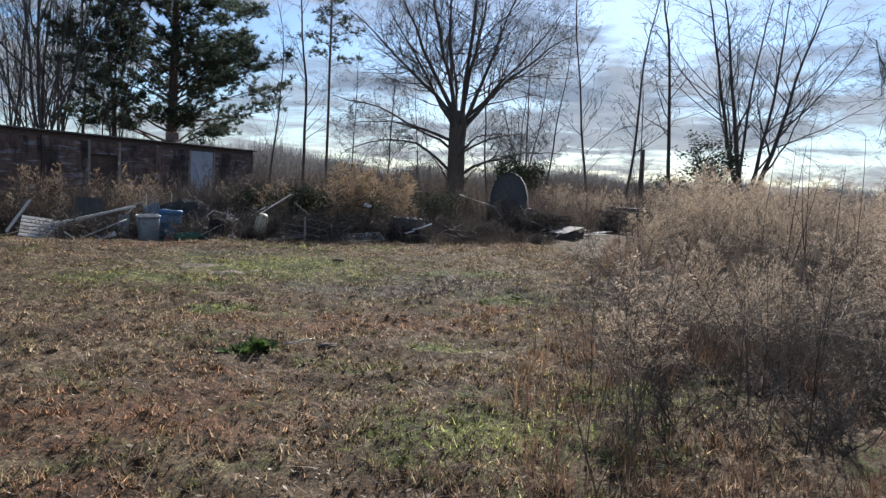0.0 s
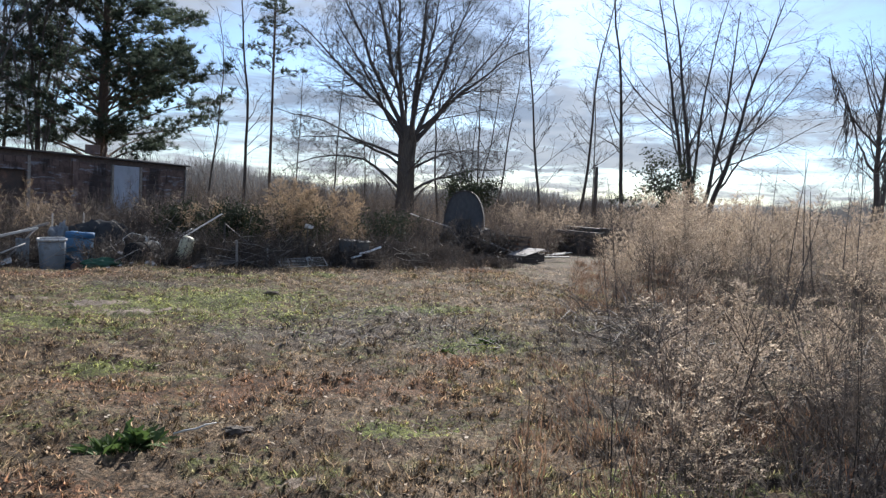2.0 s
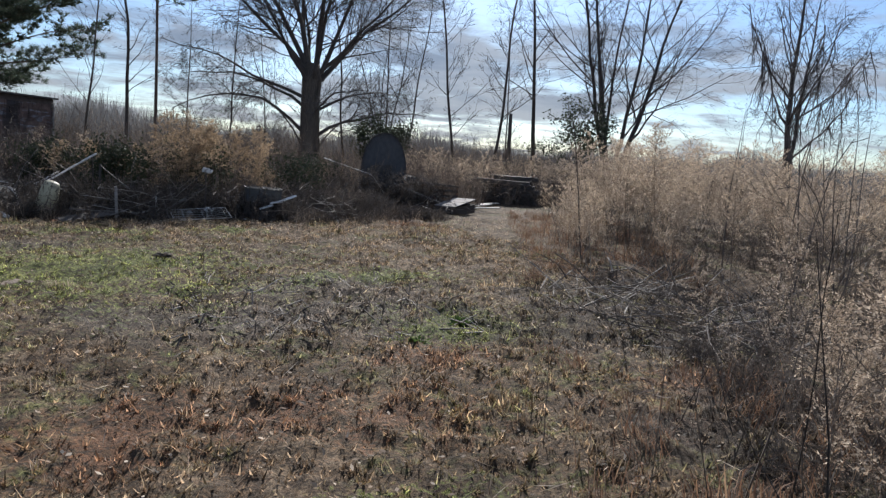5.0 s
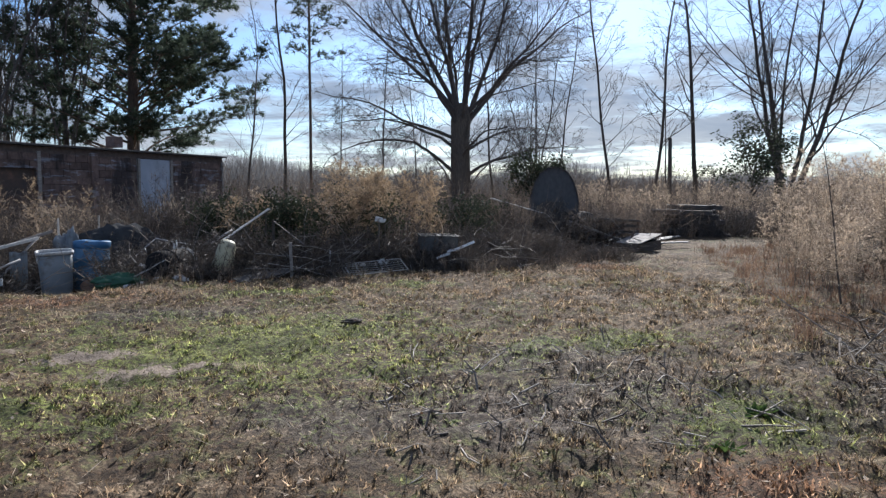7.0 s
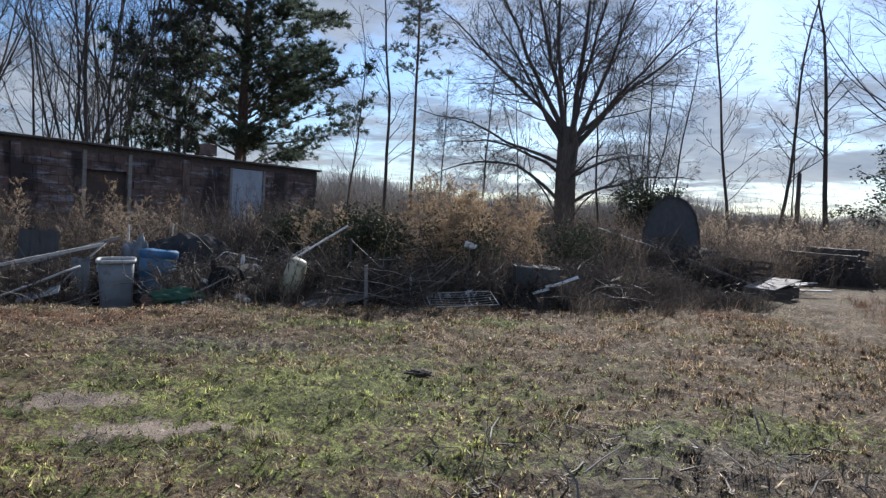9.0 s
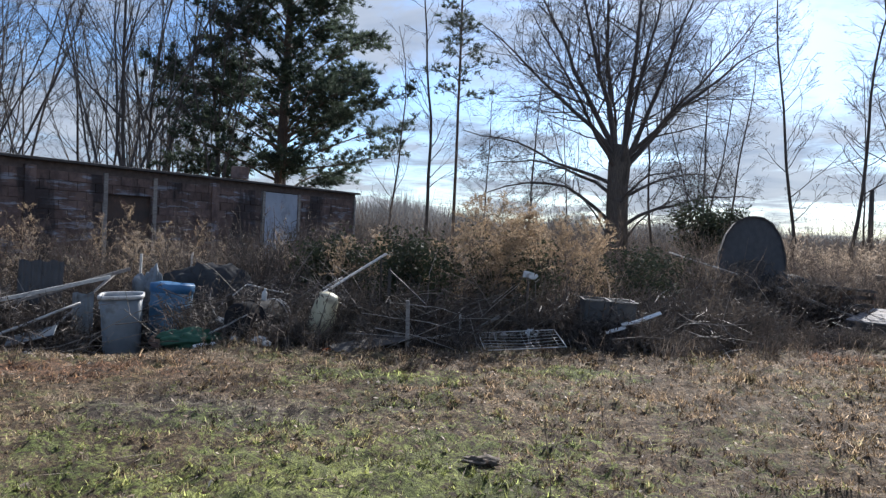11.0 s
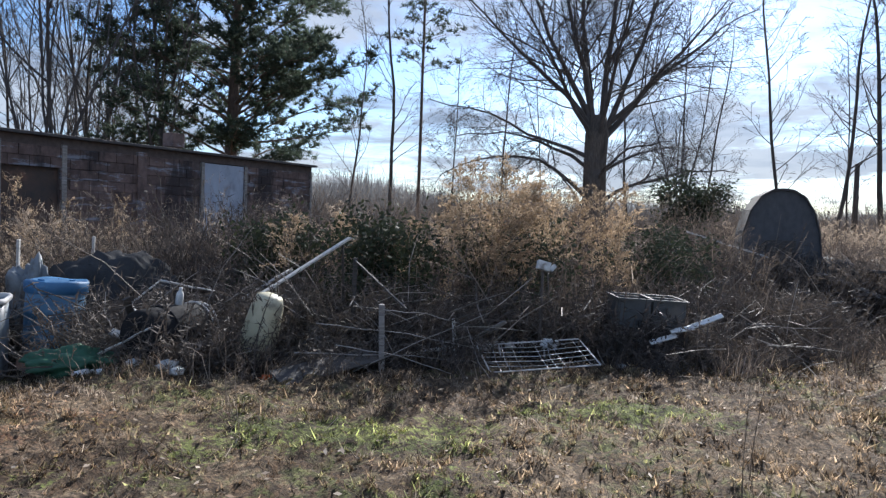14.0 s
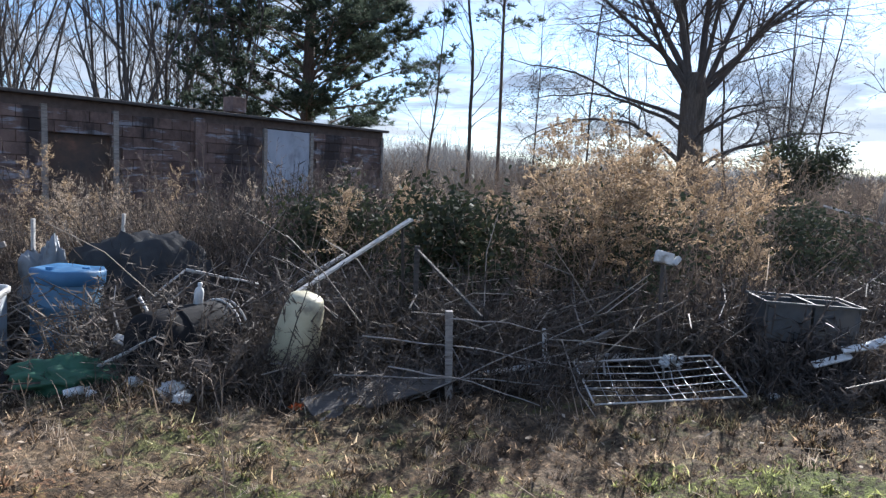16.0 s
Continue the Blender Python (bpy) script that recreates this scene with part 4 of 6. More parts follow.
for k, (x, y, h) in enumerate(((9.6, 8.4, 2.9), (10.3, 9.4, 3.2), (9.0, 7.2, 2.5), (11.0, 11.0, 3.0), (10.2, 12.6, 2.6), (8.8, 9.6, 2.4), (12.0, 14.0, 2.8), (11.6, 8.6, 3.3), (7.9, 13.4, 2.3), (8.7, 10.2, 2.5), (9.1, 10.7, 2.8), (9.7, 10.9, 3.0), (9.3, 9.9, 2.4))):
    tall_shrub(x, y, h, 800 + k)

# small weeds in the dark tone, added to deepen the hollow's shade
strew("hollow_weeds", [bush(230 + k, 0.55, 0.7, 18, 16) for k in range(4)], scatter(rg, 80, lambda x, y: 1 if pit(x, y) < 1.3 and x > thicket_edge(y) + 0.4 else 0, (4.2, 9.6, 7.5, 12), (0.2, 0.6), 0.3), DARKBRUSH, "dead weeds coloured dark for the shade in the hollow", "weeds")
plumes("edge_weeds", scatter(rg, 60, lambda x, y: 1 if 0.0 < x - thicket_edge(y) < 0.7 and not 6.5 < y < 12.6 else 0, (2, 12, 4.5, 18), (0.35, 0.8), 0.2), range(30, 34), 1.6, 26, 26, PLUME, "tan seeding weeds along the thicket's edge")
near_edge = lambda x, y: 1 if ((x - 5.1) / 1.0) ** 2 + ((y - 6.7) / 0.9) ** 2 < 1 else 0
plumes("feathery_weeds", scatter(rg, 24, near_edge, (4, 6.2, 5.7, 7.7), (0.42, 0.68), 0.3), range(40, 44), 2.0, 40, 30, PLUME, "bright feathery tan weeds drooping at the thicket's edge")
# the thicket's shade is put into the colour of these weeds
strew("shaded_weeds", [bush(236 + k, 0.6, 0.8, 18, 15) for k in range(4)], scatter(rg, 80, lambda x, y: 1 if x > thicket_edge(y) + 0.3 else 0, (3.0, 7.0, 4.0, 7.8), (0.35, 0.95), 0.3), DARKBRUSH, "dead weeds coloured dark for the shade of the thicket", "weeds")
strew("arching_leaves", [blade_tuft(240 + k, 1.3, 60, 0.2, 0.012) for k in range(3)], [(4.9, 21.2, 0.0, 0.3, 1.0, 0.1), (5.25, 21.5, 0.0, 1.3, 0.9, -0.1), (4.6, 21.6, 0.0, 2.3, 0.85, 0.0)], PLUME, "bleached arching leaves of a dead clump grass", "grass")

plumes("wall_weeds", scatter(rg, 17, lambda x, y: 1 if 0.0 < (32.5 - y) * 0.605 + (x - 0.02) * 0.796 - 0.7 < 2.5 else 0, (-6.5, -2.8, 21.5, 27), (0.75, 1.1), 0.15), range(50, 53), 1.9, 30, 22, GOLD, "golden-brown weeds standing before the block wall")
strew("wall_brush", [bush(250 + k, 1.5, 1.2, 26, 14) for k in range(4)], scatter(rg, 170, lambda x, y: 1 if in_front(x, y) and y > 21.3 else 0, (-7.5, 0.5, 21.3, 31), (0.7, 1.3), 0.15), DARKBRUSH, "dark brush grown up before the block building", "brush")


# ---- block building ----
def block_material():
    """Red-brown block: pale blue-grey paint left in worn rows, dark damp patches that run downwards."""
    m, nt, out = material("painted_concrete_block")
    at = nd(nt, "ShaderNodeNewGeometry").outputs["Position"]
    rnd = nd(nt, "ShaderNodeObjectInfo").outputs["Random"]
    grain = noise_(nt, at, 3.2, 8.0, 0.65)
    rows = noise_(nt, vmath(nt, "MULTIPLY", at, (0.9, 0.9, 5.5))[0], 1.1, 6.0, 0.7)
    damp = noise_(nt, vmath(nt, "MULTIPLY", at, (1.5, 1.5, 0.45))[0], 1.0, 5.0, 0.6)
    col = mix(nt, ramp(nt, grain, 0.3, 0.7), (0.085, 0.06, 0.055), (0.185, 0.13, 0.115))
    col = mix(nt, math_(nt, "MULTIPLY", ramp(nt, rows, 0.53, 0.62), 0.75), col, mix(nt, grain, (0.20, 0.21, 0.25), (0.36, 0.38, 0.44)))
    col = mix(nt, math_(nt, "MULTIPLY", ramp(nt, damp, 0.50, 0.60), 0.85), col, (0.035, 0.03, 0.032))
    k = math_(nt, "ADD", math_(nt, "MULTIPLY", rnd, 0.35), 0.82)
    col = mix(nt, 1.0, col, nd(nt, "ShaderNodeCombineColor", Red=k, Green=k, Blue=k).outputs[0], "MULTIPLY")
    b = nd(nt, "ShaderNodeBump", Strength=0.5, Distance=0.02, Height=grain)
    p = nd(nt, "ShaderNodeBsdfPrincipled", **{"Base Color": col, "Roughness": 0.92, "Specular IOR Level": 0.3, "Normal": b.outputs[0]})
    nt.links.new(p.outputs[0], out.inputs[0])
    return m


BLOCK = block_material()
MORTAR = surface("dark_mortar", (0.085, 0.064, 0.058), (0.14, 0.108, 0.098), 8.0, 0.95, 0.3)
ROOF = surface("dark_roof_edge", (0.045, 0.04, 0.04), (0.09, 0.08, 0.075), 5.0, 0.85, 0.3)
DOORBLUE = surface("faded_blue_door_paint", (0.30, 0.34, 0.42), (0.40, 0.44, 0.52), 2.0, 0.75, 0.15, dirt=(0.07, 0.062, 0.066), dirt_scale=0.9, dirt_from=0.54, stretch=(1, 1, 0.6))
GREYWOOD = surface("weathered_grey_wood", (0.17, 0.155, 0.145), (0.33, 0.305, 0.285), 9.0, 0.85, 0.5, stretch=(0.6, 6, 6), dirt=(0.13, 0.11, 0.10), dirt_from=0.56)
PALEWOOD = surface("bleached_board", (0.38, 0.365, 0.34), (0.60, 0.58, 0.55), 9.0, 0.8, 0.4, stretch=(0.6, 6, 6), dirt=(0.30, 0.27, 0.24), dirt_from=0.58)
# rust-stained dark tone that stands for the unlit inside of the doorway
DOORWAY_DARK = surface("rusty_dark_doorway", (0.05, 0.042, 0.04), (0.11, 0.075, 0.06), 2.5, 0.85, 0.3, dirt=(0.20, 0.11, 0.08), dirt_scale=1.3, dirt_from=0.55)
WALL_TURN = math.degrees(math.atan2(0.796, 0.605))   # the wall runs along its own x, its face towards -y
WALL_L, WALL_H = 15.0, 2.62


def building():
    """A long low building of painted concrete block, seen along its front."""
    at = pose(0.02 - 0.605 * WALL_L, 32.5 - 0.796 * WALL_L, -0.15, 0, 0, WALL_TURN)
    b = thing("block_building", at, "long low building of stained red-brown concrete block", "building")
    L, H, D = WALL_L, WALL_H + 0.15, 6.0
    d0, d1 = L - 3.97, L - 2.5
    o0, o1 = L - 8.5, L - 7.38   # doorway, filled by a dark panel in place of its unlit inside
    for x0, x1 in ((0, o0), (o1, d0), (d1, L)):
        core = Geo()
        core.box((x1 - x0, 0.15, H), pose((x0 + x1) / 2, 0.115, H / 2))
        part("front_wall", core, MORTAR, b)
    core = Geo()
    core.box((o1 - o0, 0.15, 0.55), pose((o0 + o1) / 2, 0.115, H - 0.275))
    part("lintel", core, MORTAR, b)
    g = Geo()
    g.box((o1 - o0, 0.04, H - 0.55), pose((o0 + o1) / 2, 0.13, (H - 0.55) / 2), 0.005)
    part("door", g, DOORWAY_DARK, b, "rusty panel standing in for the dark doorway")
    core = Geo()
    core.box((d1 - d0, 0.15, 0.16), pose((d0 + d1) / 2, 0.115, H - 0.08))
    part("lintel", core, MORTAR, b)
    g = Geo()
    g.box((0.2, D, H), pose(L - 0.1, D / 2 + 0.2, H / 2))
    part("end_wall", g, BLOCK, b)
    g = Geo()
    g.box((L - 0.2, 0.2, H), pose(L / 2 - 0.1, D + 0.1, H / 2))
    g.box((0.2, D - 0.2, H), pose(0.1, D / 2 + 0.1, H / 2))
    part("back_wall", g, BLOCK, b)
    g = Geo()
    g.box((L + 0.25, D + 0.4, 0.06), pose(L / 2 - 0.05, D / 2 + 0.08, H + 0.035), 0.015)
    part("roof", g, ROOF, b, "flat dark roof slab with a worn edge")
    g = Geo()
    g.box((0.34, 0.34, 0.32), pose(L - 4.35, 0.5, H + 0.30), 0.02)
    part("chimney", g, BLOCK, b)
    g = Geo()
    g.box((d1 - d0 - 0.02, 0.05, H - 0.18), pose((d0 + d1) / 2, 0.06, (H - 0.18) / 2), 0.006)
    door = part("door", g, DOORBLUE, b, "faded blue-grey painted door")
    for x in (d0 + 0.05, d1 - 0.05):
        g = Geo()
        g.box((0.09, 0.05, H - 0.17), pose(x, 0.012, (H - 0.17) / 2), 0.006)
        part("door_frame", g, GREYWOOD, door)
    for x, w in ((L - 8.56, 0.1), (L - 7.32, 0.1), (L - 0.05, 0.07)):
        g = Geo()
        g.box((w, 0.05, H - 0.12), pose(x, 0.012, (H - 0.12) / 2), 0.006)
        part("upright_board", g, GREYWOOD, b)
    for x in (L - 10.2, L - 12.4, L - 5.6):
        g = Geo()
        g.box((0.22, 0.09, H - 0.1), pose(x, -0.008, (H - 0.1) / 2), 0.01)
        part("pilaster", g, BLOCK, b)
    # blocks: parts towards the end that is passed nearest and in view, the others joined
    base = Geo()
    base.box((0.392, 0.05, 0.192), None, 0.008)
    me = base.mesh("block")
    half = Geo()
    half.box((0.192, 0.05, 0.192), None, 0.008)
    me2 = half.mesh("block")
    rng = random.Random(9)
    rest, made = Geo(), 0
    rows = int(H / 0.2)
    for r in range(rows):
        x = 0.0
        cells = [0.2] if r % 2 else []
        while sum(cells) + 0.4 <= L + 1e-6:
            cells.append(0.4)
        for w in cells:
            cx = x + w / 2
            x += w
            if d0 - 0.1 < cx < d1 + 0.1:
                continue
            if o0 - 0.1 < cx < o1 + 0.1 and r < 11:
                continue
            m = pose(cx, 0.022 + rng.gauss(0, 0.002), 0.1 + 0.2 * r)
            if cx > 4.5 and r >= 4 and made < 300:
                ob = part("block", me if w > 0.3 else me2, BLOCK, b)
                ob.matrix_basis = m
                made += 1
            else:
                rest.box((w - 0.008, 0.05, 0.192), m)
    ob = part("blocks", rest, BLOCK, b)
    ob["kind"] = "stuff"


building()


# ---- scrap along the brush ----
TUB = surface("grey_plastic", (0.155, 0.18, 0.205), (0.225, 0.25, 0.275), 3.0, 0.5, 0.08, dirt=(0.11, 0.105, 0.10), dirt_scale=2.6, dirt_from=0.5)
BLUE = surface("blue_plastic", (0.04, 0.14, 0.30), (0.07, 0.20, 0.38), 3.0, 0.5, 0.08, dirt=(0.16, 0.20, 0.25), dirt_scale=3.0, dirt_from=0.55)
# the lid's blue again, dulled to paint the shade on the drum's body
BLUE_SHADED = surface("shaded_blue_plastic", (0.06, 0.15, 0.26), (0.10, 0.21, 0.33), 3.0, 0.5, 0.08, dirt=(0.09, 0.12, 0.14), dirt_scale=2.5, dirt_from=0.54)
BLACK = surface("black_plastic", (0.014, 0.014, 0.016), (0.03, 0.03, 0.032), 4.0, 0.88, 0.15, dirt=(0.04, 0.037, 0.034), dirt_scale=2.0, dirt_from=0.6, spec=0.15)
YELLOW = surface("pale_yellow_plastic", (0.40, 0.37, 0.25), (0.52, 0.48, 0.34), 4.0, 0.5, 0.06, dirt=(0.22, 0.20, 0.15), dirt_scale=4.0, dirt_from=0.55)
GREEN = surface("dark_green_plastic", (0.014, 0.06, 0.034), (0.028, 0.10, 0.055), 4.0, 0.6, 0.15)
WHITE = surface("dirty_white_plastic", (0.46, 0.47, 0.47), (0.66, 0.67, 0.66), 9.0, 0.5, 0.2, dirt=(0.24, 0.22, 0.20), dirt_scale=7.0, dirt_from=0.5)
STEEL = surface("dull_galvanised_wire", (0.30, 0.30, 0.30), (0.46, 0.45, 0.44), 8.0, 0.5, 0.1, metal=0.6)
RUST_ = surface("rusty_steel", (0.11, 0.06, 0.04), (0.2, 0.12, 0.08), 8.0, 0.8, 0.3)
TARP = surface("black_tarp", (0.03, 0.031, 0.033), (0.055, 0.055, 0.057), 3.0, 0.92, 0.5, spec=0.15)
SINK = surface("grey_enamel", (0.045, 0.048, 0.05), (0.085, 0.088, 0.09), 5.0, 0.75, 0.1, dirt=(0.10, 0.09, 0.08), dirt_scale=3.0, dirt_from=0.5)
STICKS = leafy("dead_sticks", [(0.06, 0.05, 0.043), (0.12, 0.10, 0.088), (0.36, 0.33, 0.30)], 0.0, 0.7)
DARKWOOD = surface("dark_wet_wood", (0.04, 0.036, 0.034), (0.095, 0.085, 0.078), 8.0, 0.85, 0.5, stretch=(0.6, 6, 6))
SHEDMETAL = surface("dark_shed_panel", (0.06, 0.062, 0.068), (0.10, 0.10, 0.105), 4.0, 0.75, 0.2, dirt=(0.13, 0.10, 0.085), dirt_scale=1.2, dirt_from=0.58)
PIPE = surface("pale_grey_pipe", (0.36, 0.35, 0.335), (0.54, 0.53, 0.51), 8.0, 0.6, 0.15, dirt=(0.28, 0.24, 0.2), dirt_scale=6.0, dirt_from=0.55)


def beam(geo, a, b, w, h, bevel=0.003, roll=0.0):
    """A board from a to b."""
    a, b = Vector(a), Vector(b)
    d = b - a
    m = Matrix.Translation((a + b) / 2) @ d.to_track_quat("X", "Z").to_matrix().to_4x4() @ pose(0, 0, 0, roll)
    geo.box((d.length, w, h), m, bevel)


def loose_board(name, a, b, w, h, mat, label, category="board", roll=0.0, group=""):
    g = Geo()
    o = Vector((a[0], a[1], min(a[2], b[2])))
    beam(g, Vector(a) - o, Vector(b) - o, w, h, 0.004, roll)
    # splintered, slightly bent
    for v in g.v:
        v.z += 0.012 * math.sin(v.x * 3 + a[0] * 7)
    ob = new(name, g.mesh(name))
    ob.data.materials.append(mat)
    ob.location = o
    return tagged(ob, label, category, group)


def loose_pole(name, pts, r0, r1, mat, label, category="pole", group=""):
    g = Geo()
    o = Vector(pts[0])
    ps = [Vector(p) - o for p in pts]
    fine = []
    for a, b in zip(ps, ps[1:]):
        for k in range(4):
            fine.append(a.lerp(b, k / 4) + Vector((0, 0, 0.006 * math.sin(9 * k + a.x))))
    fine.append(ps[-1])
    g.tube(fine, [r0 + (r1 - r0) * k / (len(fine) - 1) for k in range(len(fine))], 7)
    ob = new(name, g.mesh(name, True))
    ob.data.materials.append(mat)
    ob.location = o
    return tagged(ob, label, category, group)


def crumple(seed, size, amount, n=20):
    """A crumpled lump, flattened below."""
    rng = random.Random(seed)
    g = Geo()
    off = Vector((rng.uniform(0, 50), rng.uniform(0, 50), 0))
    for i in range(n + 1):
        th = math.pi * i / n
        for j in range(2 * n):
            ph = math.pi * j / n
            d = Vector((math.sin(th) * math.cos(ph), math.sin(th) * math.sin(ph), math.cos(th)))
            k = 1 + amount * (noise.noise(d * 2.2 + off) + 0.6 * noise.noise(d * 5.5 + off))
            p = Vector((d.x * size[0] / 2 * k, d.y * size[1] / 2 * k, size[2] * (0.5 + 0.5 * d.z * k)))
            p.z = max(p.z, 0.0)
            g.v.append(p)
    for i in range(n):
        for j in range(2 * n):
            a, b = i * 2 * n + j, i * 2 * n + (j + 1) % (2 * n)
            g.f.append((a, a + 2 * n, b + 2 * n, b))
    return g


def lump(name, x, y, size, amount, seed, mat, label, category, turn=0, dz=-0.02):
    g = crumple(seed, size, amount)
    ob = new(name, g.mesh(name, True))
    ob.data.materials.append(mat)
    ob.matrix_world = on(x, y, dz, turn)
    return tagged(ob, label, category)


def squared(g):
    """Turns round sections into squares with well rounded corners."""
    for v in g.v:
        r = math.hypot(v.x, v.y)
        if r > 1e-6:
            c, w = abs(v.x / r), abs(v.y / r)
            k = 0.93 * (c ** 5 + w ** 5) ** -0.2
            v.x, v.y = v.x * k, v.y * k


def grey_tub(x, y):
    t = thing("plastic_tub", on(x, y, -0.01, 15, (1.5, -2)) @ Matrix.Diagonal((0.84, 0.84, 1, 1)), "tall squarish grey plastic tub with a pale rim", "tub")
    g = Geo()
    g.lathe([(0.0, 0.0), (0.27, 0.0), (0.29, 0.03), (0.315, 0.45), (0.335, 0.76), (0.32, 0.76), (0.30, 0.4), (0.26, 0.04), (0.0, 0.04)], 36)
    squared(g)
    part("body", g, TUB, t, smooth=True)
    g = Geo()
    g.lathe([(0.336, 0.745), (0.365, 0.75), (0.37, 0.785), (0.345, 0.80), (0.322, 0.79), (0.322, 0.755)], 36)
    squared(g)
    part("rim", g, PIPE, t, "pale rolled rim", smooth=True)
    for k, a in enumerate((-150, -40)):
        g = Geo()
        g.box((0.16, 0.02, 0.10), pose(0, 0, 0, 0, 0, a + 90) @ pose(0, -0.326, 0.66), 0.004)
        part("label" if k else "handle", g, WHITE, t, "pale sticker" if k else "")


def blue_drum(x, y):
    t = thing("plastic_drum", on(x, y, -0.01, 0, (-2, 2)), "blue plastic drum with a dented bright blue lid", "drum")
    prof = [(0.0, 0.0), (0.27, 0.0), (0.285, 0.03)]
    for z in (0.28, 0.55):
        prof += [(0.29, z - 0.04), (0.302, z - 0.02), (0.302, z + 0.02), (0.29, z + 0.04)]
    prof += [(0.29, 0.76), (0.28, 0.80), (0.0, 0.80)]
    g = Geo()
    g.lathe(prof, 30)
    part("body", g, BLUE_SHADED, t, "blue body, dulled in colour for shade", smooth=True)
    g = Geo()
    g.lathe([(0.292, 0.74), (0.308, 0.75), (0.312, 0.86), (0.295, 0.885), (0.27, 0.865), (0.16, 0.85), (0.0, 0.86)], 30)
    for v in g.v:
        if math.hypot(v.x, v.y) < 0.3 and v.z > 0.8:
            v.z += 0.02 * math.sin(9 * v.x + 1) * math.cos(8 * v.y)
    part("lid", g, BLUE, t, "dented bright blue lid", smooth=True)
    for a in (40, 200):
        g = Geo()
        g.lathe([(0.0, 0.88), (0.035, 0.88), (0.035, 0.845), (0.04, 0.84)], 12, pose(0.15 * math.cos(radians(a)), 0.15 * math.sin(radians(a)), 0))
        part("bung", g, BLUE, t)


def black_barrel(x, y):
    t = thing("barrel", on(x, y, 0.23, 58) @ Matrix.Scale(0.88, 4), "black barrel lying on its side with a loose hoop", "barrel")
    side = pose(0, 0, 0, 0, 90, 0)
    g = Geo()
    g.lathe([(0.0, -0.42), (0.25, -0.42), (0.28, -0.39), (0.29, -0.2), (0.295, 0.0), (0.29, 0.2), (0.285, 0.4), (0.265, 0.4), (0.265, -0.38), (0.0, -0.38)], 26, side)
    part("body", g, BLACK, t, smooth=True)
    for z, r in ((0.36, 0.295), (-0.14, 0.30), (0.44, 0.285)):
        g = Geo()
        ring = [Vector((r * math.cos(a * math.pi / 14), r * math.sin(a * math.pi / 14), z)) for a in range(29)]
        g.tube([side @ p for p in ring], [0.013] * 29, 6, False)
        part("hoop", g, PIPE if z > 0.3 else BLACK, t, "pale plastic hoop" if z > 0.3 else "", smooth=True)


def yellow_bucket(x, y):
    t = thing("bucket", on(x, y, -0.02, 0, (8, 14)), "pale yellow plastic bucket standing upside down beside a stake", "bucket")
    g = Geo()
    g.lathe([(0.205, 0.0), (0.19, 0.02), (0.185, 0.06), (0.17, 0.3), (0.145, 0.56), (0.12, 0.635), (0.06, 0.66), (0.0, 0.665)], 26)
    part("body", g, YELLOW, t, smooth=True)
    g = Geo()
    g.lathe([(0.19, 0.05), (0.212, 0.05), (0.212, 0.0), (0.2, 0.0)], 26)
    part("rim", g, YELLOW, t, smooth=True)
    g = Geo()
    g.tube([Vector((0.2 * math.cos(a), -0.2 + 0.04 * math.sin(a) - 0.02, 0.06 + 0.11 * math.sin(a))) for a in [k * math.pi / 10 for k in range(11)]], [0.005] * 11, 5)
    part("handle", g, STEEL, t)


def wire_rack(x, y):
    t = thing("wire_rack", on(x, y, 0.11, 2, (14, -4)), "tipped white wire rack lying in dead grass", "rack")
    g = Geo()
    ring = [Vector(p) for p in ((-0.52, -0.28, 0), (0.52, -0.28, 0), (0.52, 0.3, 0), (-0.52, 0.3, 0), (-0.52, -0.28, 0))]
    for a, b in zip(ring, ring[1:]):
        g.tube([a, b], [0.007, 0.007], 6)
    part("rim", g, PIPE, t)
    for k in (0, 1, 2, 4, 5, 6, 8):
        g = Geo()
        px = -0.42 + 0.105 * k + 0.02 * math.sin(5 * k)
        g.tube([Vector((px, -0.28, 0.004)), Vector((px + 0.02, 0, -0.03)), Vector((px + 0.05 + 0.05 * math.sin(3 * k), 0.3, 0.004))], [0.0026] * 3, 5)
        part("wire", g, STEEL, t)
    for k in range(5):
        g = Geo()
        py = -0.18 + 0.1 * k
        g.tube([Vector((-0.52, py, 0.008)), Vector((0, py + 0.01, -0.025)), Vector((0.52, py, 0.008))], [0.0032] * 3, 5)
        part("wire", g, STEEL, t)
    for px in (-0.3, 0.15):
        g = Geo()
        g.tube([Vector((px, 0.3, 0)), Vector((px + 0.04, 0.33, -0.20))], [0.009, 0.009], 6)
        part("leg", g, PIPE, t)


